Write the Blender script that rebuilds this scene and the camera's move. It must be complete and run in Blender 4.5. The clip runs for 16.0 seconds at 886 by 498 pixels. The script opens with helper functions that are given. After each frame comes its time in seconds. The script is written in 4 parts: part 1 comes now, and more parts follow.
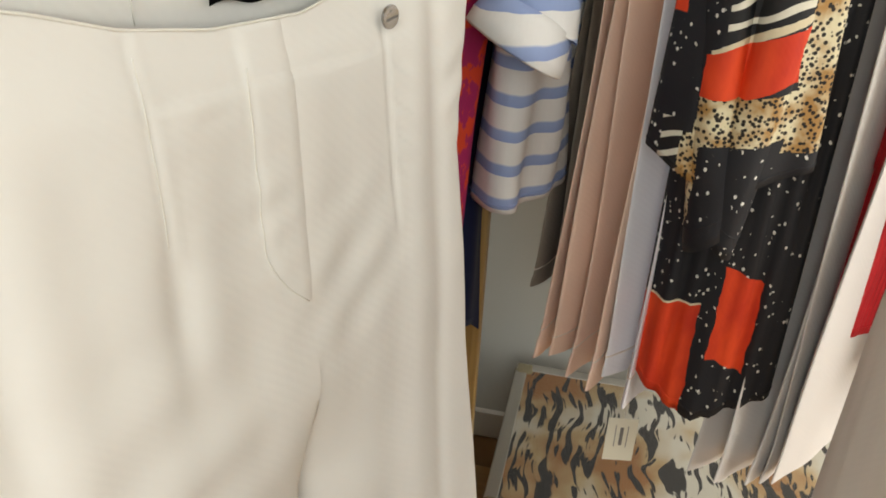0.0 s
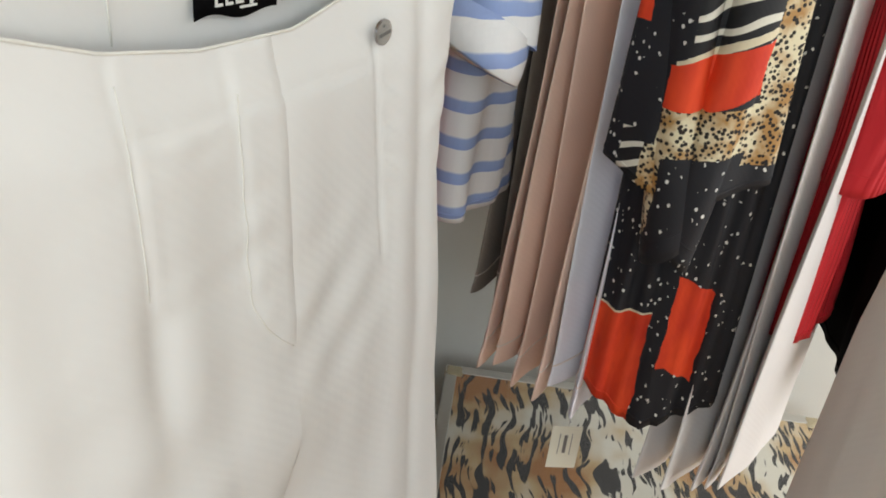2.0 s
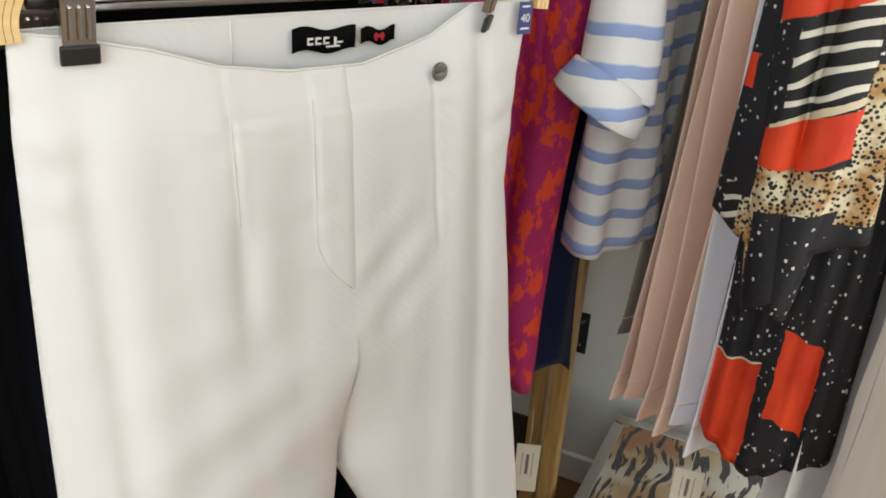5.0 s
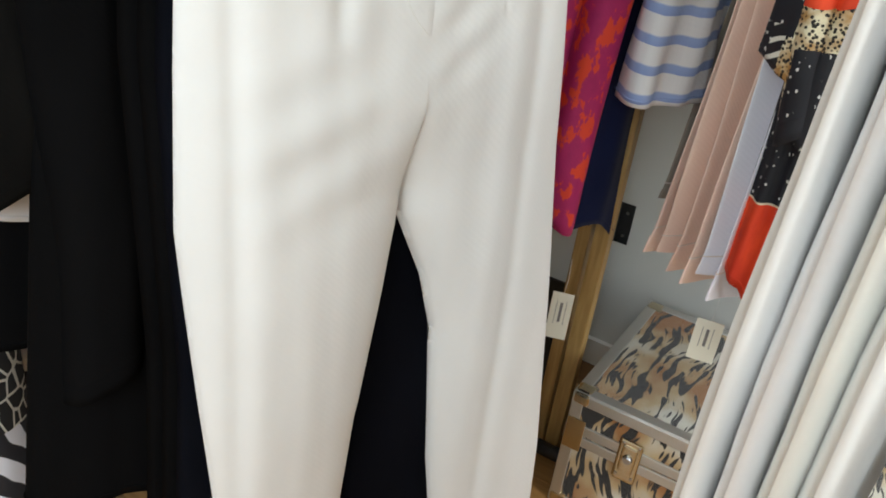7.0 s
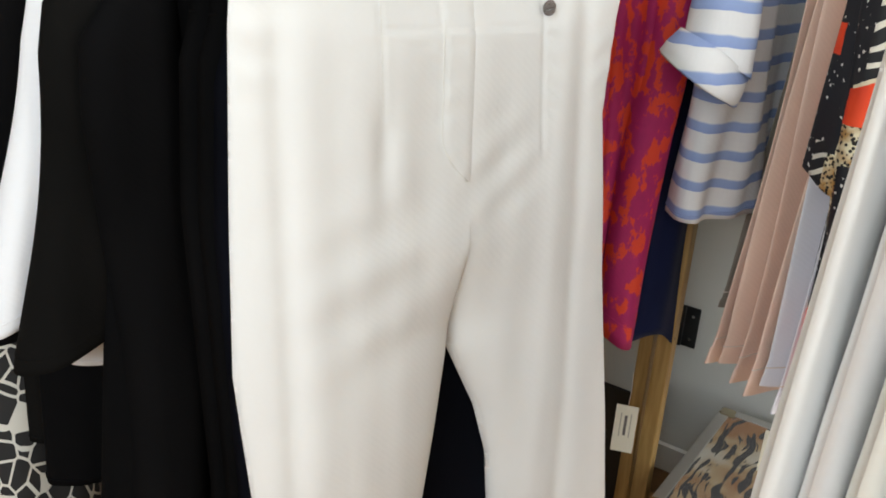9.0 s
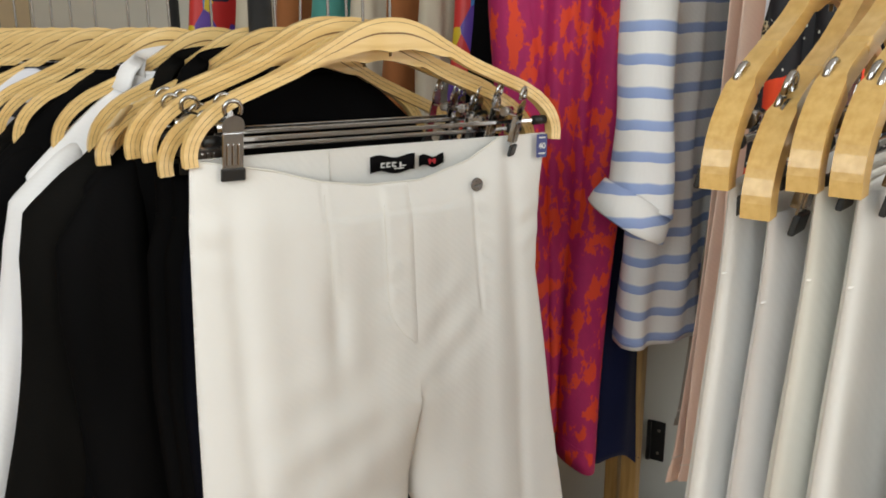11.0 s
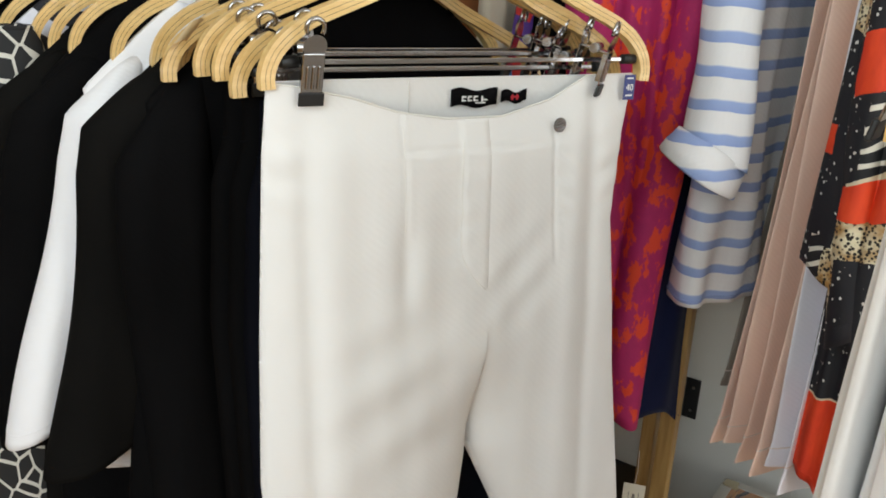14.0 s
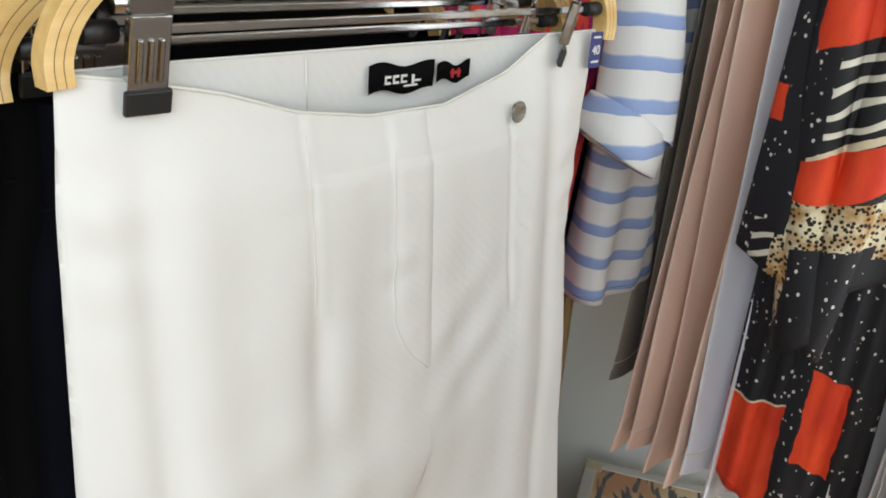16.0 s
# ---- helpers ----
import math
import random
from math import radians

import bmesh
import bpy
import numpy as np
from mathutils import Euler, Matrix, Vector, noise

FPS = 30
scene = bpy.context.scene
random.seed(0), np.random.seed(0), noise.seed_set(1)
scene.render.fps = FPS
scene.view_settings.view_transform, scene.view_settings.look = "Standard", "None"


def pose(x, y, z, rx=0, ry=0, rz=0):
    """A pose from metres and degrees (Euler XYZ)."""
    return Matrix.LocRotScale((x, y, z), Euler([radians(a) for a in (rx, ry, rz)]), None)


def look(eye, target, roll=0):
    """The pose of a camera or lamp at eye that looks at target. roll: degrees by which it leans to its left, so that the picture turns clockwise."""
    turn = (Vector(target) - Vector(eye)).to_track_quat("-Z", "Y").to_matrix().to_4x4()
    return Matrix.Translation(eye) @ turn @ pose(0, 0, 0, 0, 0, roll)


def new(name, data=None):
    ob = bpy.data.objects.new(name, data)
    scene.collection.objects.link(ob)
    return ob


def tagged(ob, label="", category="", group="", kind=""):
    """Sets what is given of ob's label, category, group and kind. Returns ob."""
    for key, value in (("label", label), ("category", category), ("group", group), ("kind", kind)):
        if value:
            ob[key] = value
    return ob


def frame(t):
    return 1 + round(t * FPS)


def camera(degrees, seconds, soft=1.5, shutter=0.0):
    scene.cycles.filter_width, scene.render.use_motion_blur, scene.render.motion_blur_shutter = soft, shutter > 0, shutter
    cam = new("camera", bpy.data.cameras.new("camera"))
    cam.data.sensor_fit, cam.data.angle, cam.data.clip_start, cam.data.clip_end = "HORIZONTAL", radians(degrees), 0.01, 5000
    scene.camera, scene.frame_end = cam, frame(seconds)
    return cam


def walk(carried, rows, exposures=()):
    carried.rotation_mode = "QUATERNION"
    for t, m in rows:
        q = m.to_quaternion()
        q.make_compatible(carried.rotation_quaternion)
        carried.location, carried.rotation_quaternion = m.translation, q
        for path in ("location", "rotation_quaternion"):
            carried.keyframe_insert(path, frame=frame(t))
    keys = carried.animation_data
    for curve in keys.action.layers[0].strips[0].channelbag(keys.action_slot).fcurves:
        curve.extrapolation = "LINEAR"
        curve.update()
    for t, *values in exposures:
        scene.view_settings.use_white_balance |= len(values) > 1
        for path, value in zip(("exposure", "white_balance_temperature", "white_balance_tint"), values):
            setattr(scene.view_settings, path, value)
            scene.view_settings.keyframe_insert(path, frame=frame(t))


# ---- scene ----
cam = camera(55.0, 16.0, soft=1.8)
PATH = [
    (0, (0.311, -0.266, 1.345), (-0.033, 1.468, 0.409), 3.1),
    (0.5, (0.318, -0.224, 1.354), (0.119, 1.521, 0.399), 5.0),
    (1, (0.241, -0.233, 1.344), (0.139, 1.513, 0.372), 6.3),
    (1.5, (0.241, -0.224, 1.343), (0.150, 1.524, 0.372), 6.4),
    (2, (0.238, -0.222, 1.347), (0.136, 1.537, 0.398), 6.3),
    (2.5, (0.244, -0.237, 1.359), (0.098, 1.518, 0.408), 6.4),
    (3, (0.223, -0.240, 1.353), (0.101, 1.523, 0.412), 6.1),
    (3.5, (0.226, -0.236, 1.351), (0.010, 1.519, 0.413), 4.4),
    (4, (0.304, -0.245, 1.365), (-0.251, 1.412, 0.392), 4.3),
    (6.3, (0.536, -0.512, 1.382), (-0.291, 1.181, 0.712), 5.6),
    (6.5, (0.540, -0.519, 1.350), (-0.298, 1.151, 0.638), 6.0),
    (7, (0.562, -0.526, 1.249), (-0.267, 1.038, 0.322), 8.4),
    (7.5, (0.568, -0.529, 1.144), (-0.226, 0.953, 0.070), 9.7),
    (8, (0.540, -0.509, 1.217), (-0.290, 0.942, 0.128), 8.6),
    (8.5, (0.546, -0.506, 1.255), (-0.403, 0.981, 0.318), 6.5),
    (9, (0.590, -0.518, 1.309), (-0.455, 1.014, 0.557), 3.6),
    (9.5, (0.623, -0.522, 1.348), (-0.439, 1.046, 0.705), 1.9),
    (10, (0.649, -0.531, 1.392), (-0.423, 1.068, 0.853), 0.3),
    (10.2, (0.646, -0.545, 1.391), (-0.407, 1.076, 0.884), -0.2),
    (12.3, (0.671, -0.559, 1.393), (-0.373, 1.067, 0.881), 1.0),
    (12.5, (0.652, -0.559, 1.381), (-0.377, 1.064, 0.831), 2.0),
    (13, (0.612, -0.577, 1.381), (-0.403, 1.033, 0.768), 2.8),
    (13.5, (0.591, -0.575, 1.382), (-0.444, 1.018, 0.756), 2.9),
    (14, (0.570, -0.551, 1.377), (-0.483, 1.025, 0.739), 3.0),
    (14.5, (0.524, -0.478, 1.363), (-0.552, 1.076, 0.704), 3.6),
    (15, (0.480, -0.400, 1.366), (-0.564, 1.163, 0.681), 3.7),
    (15.5, (0.356, -0.358, 1.356), (-0.412, 1.357, 0.673), 3.8),
    (16, (0.283, -0.320, 1.349), (-0.231, 1.465, 0.607), 4.4),
]
walk(cam, [(t, look(eye, target, roll)) for t, eye, target, roll in PATH],
     exposures=[(0.0, -0.15, 8700, 12), (1.5, -0.2, 8000, 12), (2.5, -0.13, 7500, 11), (3.5, -0.12, 7600, 11), (4.2, -0.12, 7800, 12), (6.5, -0.15, 7600, 10), (7.5, 0.3, 7050, 9), (9.5, -0.12, 7800, 12), (10.2, -0.25, 8150, 12), (12.5, -0.25, 7700, 11), (13.5, -0.18, 7650, 11), (16.0, -0.1, 7400, 10)])

# ---- light ----
world = bpy.data.worlds.new("world")
scene.world = world
world.use_nodes = True
wn = world.node_tree.nodes
sky = wn.new("ShaderNodeTexSky")
sky.sky_type = 'NISHITA'
sky.sun_disc = False
sky.sun_elevation, sky.sun_rotation = radians(48), radians(117)
world.node_tree.links.new(sky.outputs[0], wn["Background"].inputs[0])
wn["Background"].inputs[1].default_value = 0.15


def area(name, eye, target, sx, sy, power, colour):
    d = bpy.data.lights.new(name, 'AREA')
    d.shape, d.size, d.size_y, d.energy, d.color = 'RECTANGLE', sx, sy, power, colour
    ob = new(name, d)
    ob.matrix_world = look(eye, target)
    return ob


# sun through the window on the right; daylight through both openings
sun = new("sun", bpy.data.lights.new("sun", 'SUN'))
sun.data.energy, sun.data.angle, sun.data.color = 1.3, radians(14.0), (1.0, 0.95, 0.88)
sun.matrix_world = look((0, 0, 0), (-1.0, 0.5, -1.24))
area("window_light", (2.39, 0.15, 1.5), (0.0, 0.4, 1.1), 1.9, 1.9, 48, (0.76, 0.88, 1.0))
area("shopfront_light", (0.6, -2.39, 1.95), (0.5, 0.0, 1.3), 2.6, 1.2, 70, (0.66, 0.83, 1.0))


# ---- materials ----
def mat(name, colour, rough=0.8, metal=0.0):
    m = bpy.data.materials.new(name)
    m.use_nodes = True
    b = m.node_tree.nodes["Principled BSDF"]
    b.inputs["Base Color"].default_value = (*colour, 1)
    b.inputs["Roughness"].default_value = rough
    b.inputs["Metallic"].default_value = metal
    return m


def node(m, kind, **inputs):
    n = m.node_tree.nodes.new(kind)
    for key, v in inputs.items():
        n.inputs[key.replace("_", " ")].default_value = v
    return n


def link(m, a, b):
    m.node_tree.links.new(a, b)


def bsdf(m):
    return m.node_tree.nodes["Principled BSDF"]


def coords(m, scale=(1, 1, 1), turn=(0, 0, 0)):
    c = m.node_tree.nodes.new("ShaderNodeTexCoord")
    p = m.node_tree.nodes.new("ShaderNodeMapping")
    p.inputs["Scale"].default_value = scale
    p.inputs["Rotation"].default_value = [radians(a) for a in turn]
    link(m, c.outputs["Object"], p.inputs[0])
    return p.outputs[0]


def ramp(m, fac, stops, constant=False):
    r = m.node_tree.nodes.new("ShaderNodeValToRGB")
    e = r.color_ramp.elements
    while len(e) < len(stops):
        e.new(0.5)
    for el, (p, c) in zip(e, stops):
        el.position, el.color = p, (*c, 1)
    if constant:
        r.color_ramp.interpolation = 'CONSTANT'
    link(m, fac, r.inputs[0])
    return r.outputs[0]


def mixc(m, fac, a, b, mode='MIX'):
    n = m.node_tree.nodes.new("ShaderNodeMix")
    n.data_type, n.blend_type = 'RGBA', mode
    for sock, v in ((n.inputs[0], fac), (n.inputs[6], a), (n.inputs[7], b)):
        if hasattr(v, "links"):
            link(m, v, sock)
        else:
            sock.default_value = (*v, 1) if isinstance(v, tuple) else v
    return n.outputs[2]


def cmath(m, op, a, b=0.0):
    n = m.node_tree.nodes.new("ShaderNodeMath")
    n.operation = op
    for sock, v in zip(n.inputs, (a, b)):
        if hasattr(v, "links"):
            link(m, v, sock)
        else:
            sock.default_value = v
    return n.outputs[0]


def noise_of(m, vec, scale, detail=3.0, rough=0.5):
    n = node(m, "ShaderNodeTexNoise", Scale=scale, Detail=detail, Roughness=rough)
    link(m, vec, n.inputs["Vector"])
    return n.outputs["Fac"]


def weave(m, strength=0.12, scale=1400.0, wrinkle=0.25):
    """Twill thread relief with a softer crumple under it."""
    v = coords(m)
    w = node(m, "ShaderNodeTexWave", Scale=scale / 20, Distortion=0.6, Detail=1.0)
    w.bands_direction = 'DIAGONAL'
    link(m, v, w.inputs["Vector"])
    n = noise_of(m, coords(m, (14, 14, 5)), 1.0, 4.0)
    b1 = node(m, "ShaderNodeBump", Strength=strength, Distance=0.0006)
    link(m, w.outputs["Fac"], b1.inputs["Height"])
    b2 = node(m, "ShaderNodeBump", Strength=wrinkle, Distance=0.006)
    link(m, n, b2.inputs["Height"])
    link(m, b1.outputs[0], b2.inputs["Normal"])
    link(m, b2.outputs[0], bsdf(m).inputs["Normal"])


def fabric(name, colour, rough=0.85, vary=0.12, sheen=0.2, wrinkle=0.25, strength=0.12):
    m = mat(name, colour, rough)
    f = noise_of(m, coords(m, (9, 9, 4)), 1.0, 5.0)
    dark = tuple(c * (1 - vary) for c in colour)
    light = tuple(min(1, c * (1 + vary * 0.5)) for c in colour)
    link(m, ramp(m, f, [(0.3, dark), (0.7, light)]), bsdf(m).inputs["Base Color"])
    bsdf(m).inputs["Sheen Weight"].default_value = sheen
    bsdf(m).inputs["Specular IOR Level"].default_value = 0.04 if max(colour) < 0.1 else 0.35
    weave(m, strength, wrinkle=wrinkle)
    return m


WHITE = fabric("white_cotton_twill", (0.78, 0.76, 0.73), 0.8, 0.05, 0.1, 0.3, 0.05)
CREAM = fabric("cream_cotton", (0.78, 0.755, 0.69), 0.8, 0.05, 0.1, 0.2)
OFFWHITE = fabric("off_white_viscose", (0.8, 0.77, 0.76), 0.75, 0.05, 0.1, 0.2)
SHIRT = fabric("white_shirt_cotton", (0.8, 0.79, 0.8), 0.85, 0.05, 0.1, 0.45)
BLACK = fabric("black_crepe", (0.004, 0.0038, 0.004), 0.9, 0.3, 0.0, 0.4)
BLACK2 = fabric("black_jersey", (0.0065, 0.006, 0.0055), 0.95, 0.3, 0.0, 0.5)
NAVY = fabric("navy_wool", (0.0045, 0.005, 0.008), 0.9, 0.3, 0.0, 0.4)
NAVYBLUE = fabric("dark_blue_viscose", (0.012, 0.018, 0.06), 0.8, 0.3, 0.1, 0.4)
PINK = fabric("dusty_pink_viscose", (0.9, 0.645, 0.52), 0.75, 0.06, 0.1, 0.25)
# the pink cloth again, with cool window light put into its colour
PINK_LIT = fabric("lit_pink_viscose", (0.86, 0.83, 0.87), 0.75, 0.05, 0.1, 0.25)
TAUPE = fabric("taupe_viscose", (0.33, 0.27, 0.22), 0.8, 0.1, 0.1, 0.25)
BEIGE = fabric("beige_pleated_voile", (0.55, 0.48, 0.38), 0.8, 0.1, 0.1, 0.3)
TEAL = fabric("teal_jersey", (0.05, 0.25, 0.22), 0.8, 0.1, 0.1, 0.3)
RUST = fabric("rust_viscose", (0.3, 0.1, 0.03), 0.8, 0.15, 0.1, 0.3)

RED = mat("red_crinkled_viscose", (0.6, 0.012, 0.02), 0.7)
_w = node(RED, "ShaderNodeTexWave", Scale=60.0, Distortion=3.0, Detail=2.0)
link(RED, coords(RED, (1, 1, 0.15)), _w.inputs["Vector"])
_b = node(RED, "ShaderNodeBump", Strength=0.5, Distance=0.004)
link(RED, _w.outputs["Fac"], _b.inputs["Height"])
link(RED, _b.outputs[0], bsdf(RED).inputs["Normal"])
link(RED, ramp(RED, noise_of(RED, coords(RED), 9.0), [(0.3, (0.5, 0.008, 0.018)), (0.7, (0.68, 0.015, 0.025))]), bsdf(RED).inputs["Base Color"])

MAGENTA = mat("magenta_orange_print", (0.5, 0.02, 0.15), 0.75)
_n = noise_of(MAGENTA, coords(MAGENTA, (1, 1, 0.6)), 42.0, 4.0, 0.6)
link(MAGENTA, ramp(MAGENTA, _n, [(0.0, (0.26, 0.004, 0.075)), (0.52, (0.4, 0.009, 0.1)), (0.56, (0.7, 0.05, 0.015))]), bsdf(MAGENTA).inputs["Base Color"])
weave(MAGENTA, 0.1, wrinkle=0.4)

STRIPE = mat("blue_striped_linen", (0.8, 0.8, 0.8), 0.85)
_c = coords(STRIPE)
_x = STRIPE.node_tree.nodes.new("ShaderNodeSeparateXYZ")
link(STRIPE, _c, _x.inputs[0])
_wob = cmath(STRIPE, 'MULTIPLY', noise_of(STRIPE, coords(STRIPE, (9, 9, 3)), 1.0), 0.022)
_f = cmath(STRIPE, 'FRACT', cmath(STRIPE, 'DIVIDE', cmath(STRIPE, 'ADD', _x.outputs[2], _wob), 0.0465))
_r = ramp(STRIPE, _f, [(0.0, (0.27, 0.36, 0.62)), (0.3, (0.30, 0.4, 0.65)), (0.36, (0.78, 0.77, 0.76)), (0.94, (0.78, 0.77, 0.76))])
link(STRIPE, mixc(STRIPE, 0.06, _r, noise_of(STRIPE, coords(STRIPE, (300, 300, 40)), 1.0), 'MULTIPLY'), bsdf(STRIPE).inputs["Base Color"])
weave(STRIPE, 0.15, wrinkle=0.5)


def animal_base(m, scale):
    """Tiger: pale fur, tan clouds, long wavering black streaks that fork and break."""
    v = coords(m, (1, 0.75, 0.75))
    bend = noise_of(m, coords(m, (5, 5, 5)), 1.0, 2.0)
    c = m.node_tree.nodes.new("ShaderNodeSeparateXYZ")
    link(m, coords(m), c.inputs[0])
    across = cmath(m, 'ADD', c.outputs[0], cmath(m, 'MULTIPLY', bend, 0.10))
    n = m.node_tree.nodes.new("ShaderNodeCombineXYZ")
    link(m, cmath(m, 'MULTIPLY', across, scale * 4.6), n.inputs[0])
    link(m, cmath(m, 'MULTIPLY', c.outputs[1], scale * 0.8), n.inputs[1])
    link(m, cmath(m, 'MULTIPLY', c.outputs[2], scale * 0.8), n.inputs[2])
    streak = noise_of(m, n.outputs[0], 1.0, 1.5, 0.4)
    k = ramp(m, streak, [(0.562, (0, 0, 0)), (0.588, (1, 1, 1))])
    fine = noise_of(m, n.outputs[0], 1.9, 1.0, 0.4)
    k2 = ramp(m, fine, [(0.60, (0, 0, 0)), (0.63, (1, 1, 1))])
    tan = ramp(m, noise_of(m, v, 6.0, 3.0), [(0.40, (0.62, 0.60, 0.52)), (0.50, (0.5, 0.36, 0.19)), (0.60, (0.36, 0.15, 0.04))])
    return mixc(m, cmath(m, 'MAXIMUM', k, k2), tan, (0.012, 0.01, 0.009)), v


TIGER = mat("tiger_print_plush", (0.6, 0.5, 0.35), 0.9)
_col, _v = animal_base(TIGER, 13.0)
link(TIGER, _col, bsdf(TIGER).inputs["Base Color"])
_b = node(TIGER, "ShaderNodeBump", Strength=0.5, Distance=0.004)
link(TIGER, noise_of(TIGER, coords(TIGER, (1, 1, 1)), 500.0, 2.0), _b.inputs["Height"])
link(TIGER, _b.outputs[0], bsdf(TIGER).inputs["Normal"])
bsdf(TIGER).inputs["Sheen Weight"].default_value = 0.4


def patchwork(name, rules):
    """Colour blocks on black speckled crepe. rules: kind, x from, x to, z from, z to, slope of z over x."""
    m = mat(name, (0.01, 0.01, 0.012), 0.72)
    v = coords(m)
    s = m.node_tree.nodes.new("ShaderNodeSeparateXYZ")
    link(m, v, s.inputs[0])
    vo = node(m, "ShaderNodeTexVoronoi", Scale=130.0)
    link(m, coords(m, (1, 0.6, 0.75)), vo.inputs["Vector"])
    pick = ramp(m, noise_of(m, v, 70.0, 1.0), [(0.53, (0, 0, 0)), (0.55, (1, 1, 1))])
    col = mixc(m, cmath(m, 'MULTIPLY', cmath(m, 'LESS_THAN', vo.outputs["Distance"], 0.24), pick), (0.008, 0.008, 0.012), (0.7, 0.68, 0.64))
    lv = node(m, "ShaderNodeTexVoronoi", Scale=185.0)
    link(m, coords(m, (1, 0.6, 1)), lv.inputs["Vector"])
    lbase = ramp(m, noise_of(m, v, 32.0), [(0.42, (0.72, 0.64, 0.44)), (0.62, (0.42, 0.22, 0.07))])
    leo = mixc(m, 1.0, lbase, ramp(m, lv.outputs["Distance"], [(0.37, (0.015, 0.01, 0.008)), (0.46, (1, 1, 1))]), 'MULTIPLY')
    red = ramp(m, noise_of(m, coords(m, (1, 1, 0.4)), 40.0), [(0.3, (0.62, 0.03, 0.008)), (0.7, (0.85, 0.07, 0.015))])
    wv = node(m, "ShaderNodeTexWave", Scale=16.0, Distortion=4.0, Detail=1.0)
    wv.bands_direction = 'Z'
    link(m, coords(m, (0.6, 0.6, 1), (0, 30, 0)), wv.inputs["Vector"])
    swirl = mixc(m, ramp(m, wv.outputs["Fac"], [(0.74, (0, 0, 0)), (0.8, (1, 1, 1))]), (0.008, 0.008, 0.01), (0.72, 0.68, 0.58))
    kinds = {"red": red, "leopard": leo, "swirl": swirl, "cream": (0.7, 0.6, 0.42)}
    wob = cmath(m, 'MULTIPLY', cmath(m, 'SUBTRACT', noise_of(m, v, 25.0), 0.5), 0.012)
    for kind, x0, x1, z0, z1, k in rules:
        zz = cmath(m, 'ADD', cmath(m, 'ADD', s.outputs[2], wob), cmath(m, 'MULTIPLY', s.outputs[0], -k))
        xx = cmath(m, 'ADD', s.outputs[0], wob)
        f = cmath(m, 'MULTIPLY', cmath(m, 'MULTIPLY', cmath(m, 'GREATER_THAN', xx, x0), cmath(m, 'LESS_THAN', xx, x1)), cmath(m, 'MULTIPLY', cmath(m, 'GREATER_THAN', zz, z0), cmath(m, 'LESS_THAN', zz, z1)))
        col = mixc(m, f, col, kinds[kind])
    link(m, col, bsdf(m).inputs["Base Color"])
    weave(m, 0.08, wrinkle=0.5)
    return m


TUNIC = patchwork("patchwork_crepe", [
    ("swirl", -0.025, 0.052, 1.150, 1.26, 0.5), ("cream", -0.035, 0.052, 1.142, 1.151, 0.5), ("red", -0.04, 0.052, 1.085, 1.143, 0.4), ("leopard", -0.04, 0.2, 1.035, 1.088, 0.15), ("leopard", 0.052, 0.2, 1.03, 1.21, 0.0),
    ("leopard", -0.055, -0.03, 0.9, 1.04, 0.0), ("red", -0.05, 0.2, 1.26, 1.34, 0.4), ("leopard", -0.2, -0.05, 1.3, 1.38, -0.3), ("red", -0.2, -0.07, 1.16, 1.2, 0.0), ("red", -0.2, -0.083, 0.9, 0.985, 0.0), ("swirl", -0.075, -0.05, 0.985, 1.05, 0.0), ("red", -0.062, -0.052, 0.9, 1.01, 0.4)])
PANELLED = patchwork("panelled_crepe", [("red", -0.2, -0.018, 0.6, 0.80, 0.15), ("red", 0.002, 0.05, 0.73, 0.865, -0.5), ("red", 0.09, 0.2, 0.85, 0.89, 1.0), ("cream", -0.2, -0.018, 0.80, 0.803, 0.15)])

ZEBRA = mat("zebra_print_chiffon", (0.7, 0.7, 0.7), 0.8)
_w = node(ZEBRA, "ShaderNodeTexWave", Scale=7.0, Distortion=6.0, Detail=2.0)
_w.bands_direction = 'DIAGONAL'
link(ZEBRA, coords(ZEBRA), _w.inputs["Vector"])
link(ZEBRA, ramp(ZEBRA, _w.outputs["Fac"], [(0.47, (0.015, 0.015, 0.02)), (0.53, (0.7, 0.7, 0.76))]), bsdf(ZEBRA).inputs["Base Color"])

POLKA = mat("polka_dot_chiffon", (0.02, 0.02, 0.02), 0.8)
_vo = node(POLKA, "ShaderNodeTexVoronoi", Scale=42.0, Randomness=0.25)
link(POLKA, coords(POLKA, (1, 0.5, 1)), _vo.inputs["Vector"])
link(POLKA, mixc(POLKA, cmath(POLKA, 'LESS_THAN', _vo.outputs["Distance"], 0.3), (0.013, 0.013, 0.018), (0.75, 0.73, 0.7)), bsdf(POLKA).inputs["Base Color"])

SCRIBBLE = mat("white_scribble_print", (0.02, 0.02, 0.02), 0.8)
_vo = node(SCRIBBLE, "ShaderNodeTexVoronoi", Scale=40.0)
_vo.feature = 'DISTANCE_TO_EDGE'
link(SCRIBBLE, coords(SCRIBBLE, (1, 1, 0.7)), _vo.inputs["Vector"])
link(SCRIBBLE, mixc(SCRIBBLE, cmath(SCRIBBLE, 'LESS_THAN', _vo.outputs["Distance"], 0.055), (0.012, 0.012, 0.013), (0.6, 0.58, 0.52)), bsdf(SCRIBBLE).inputs["Base Color"])

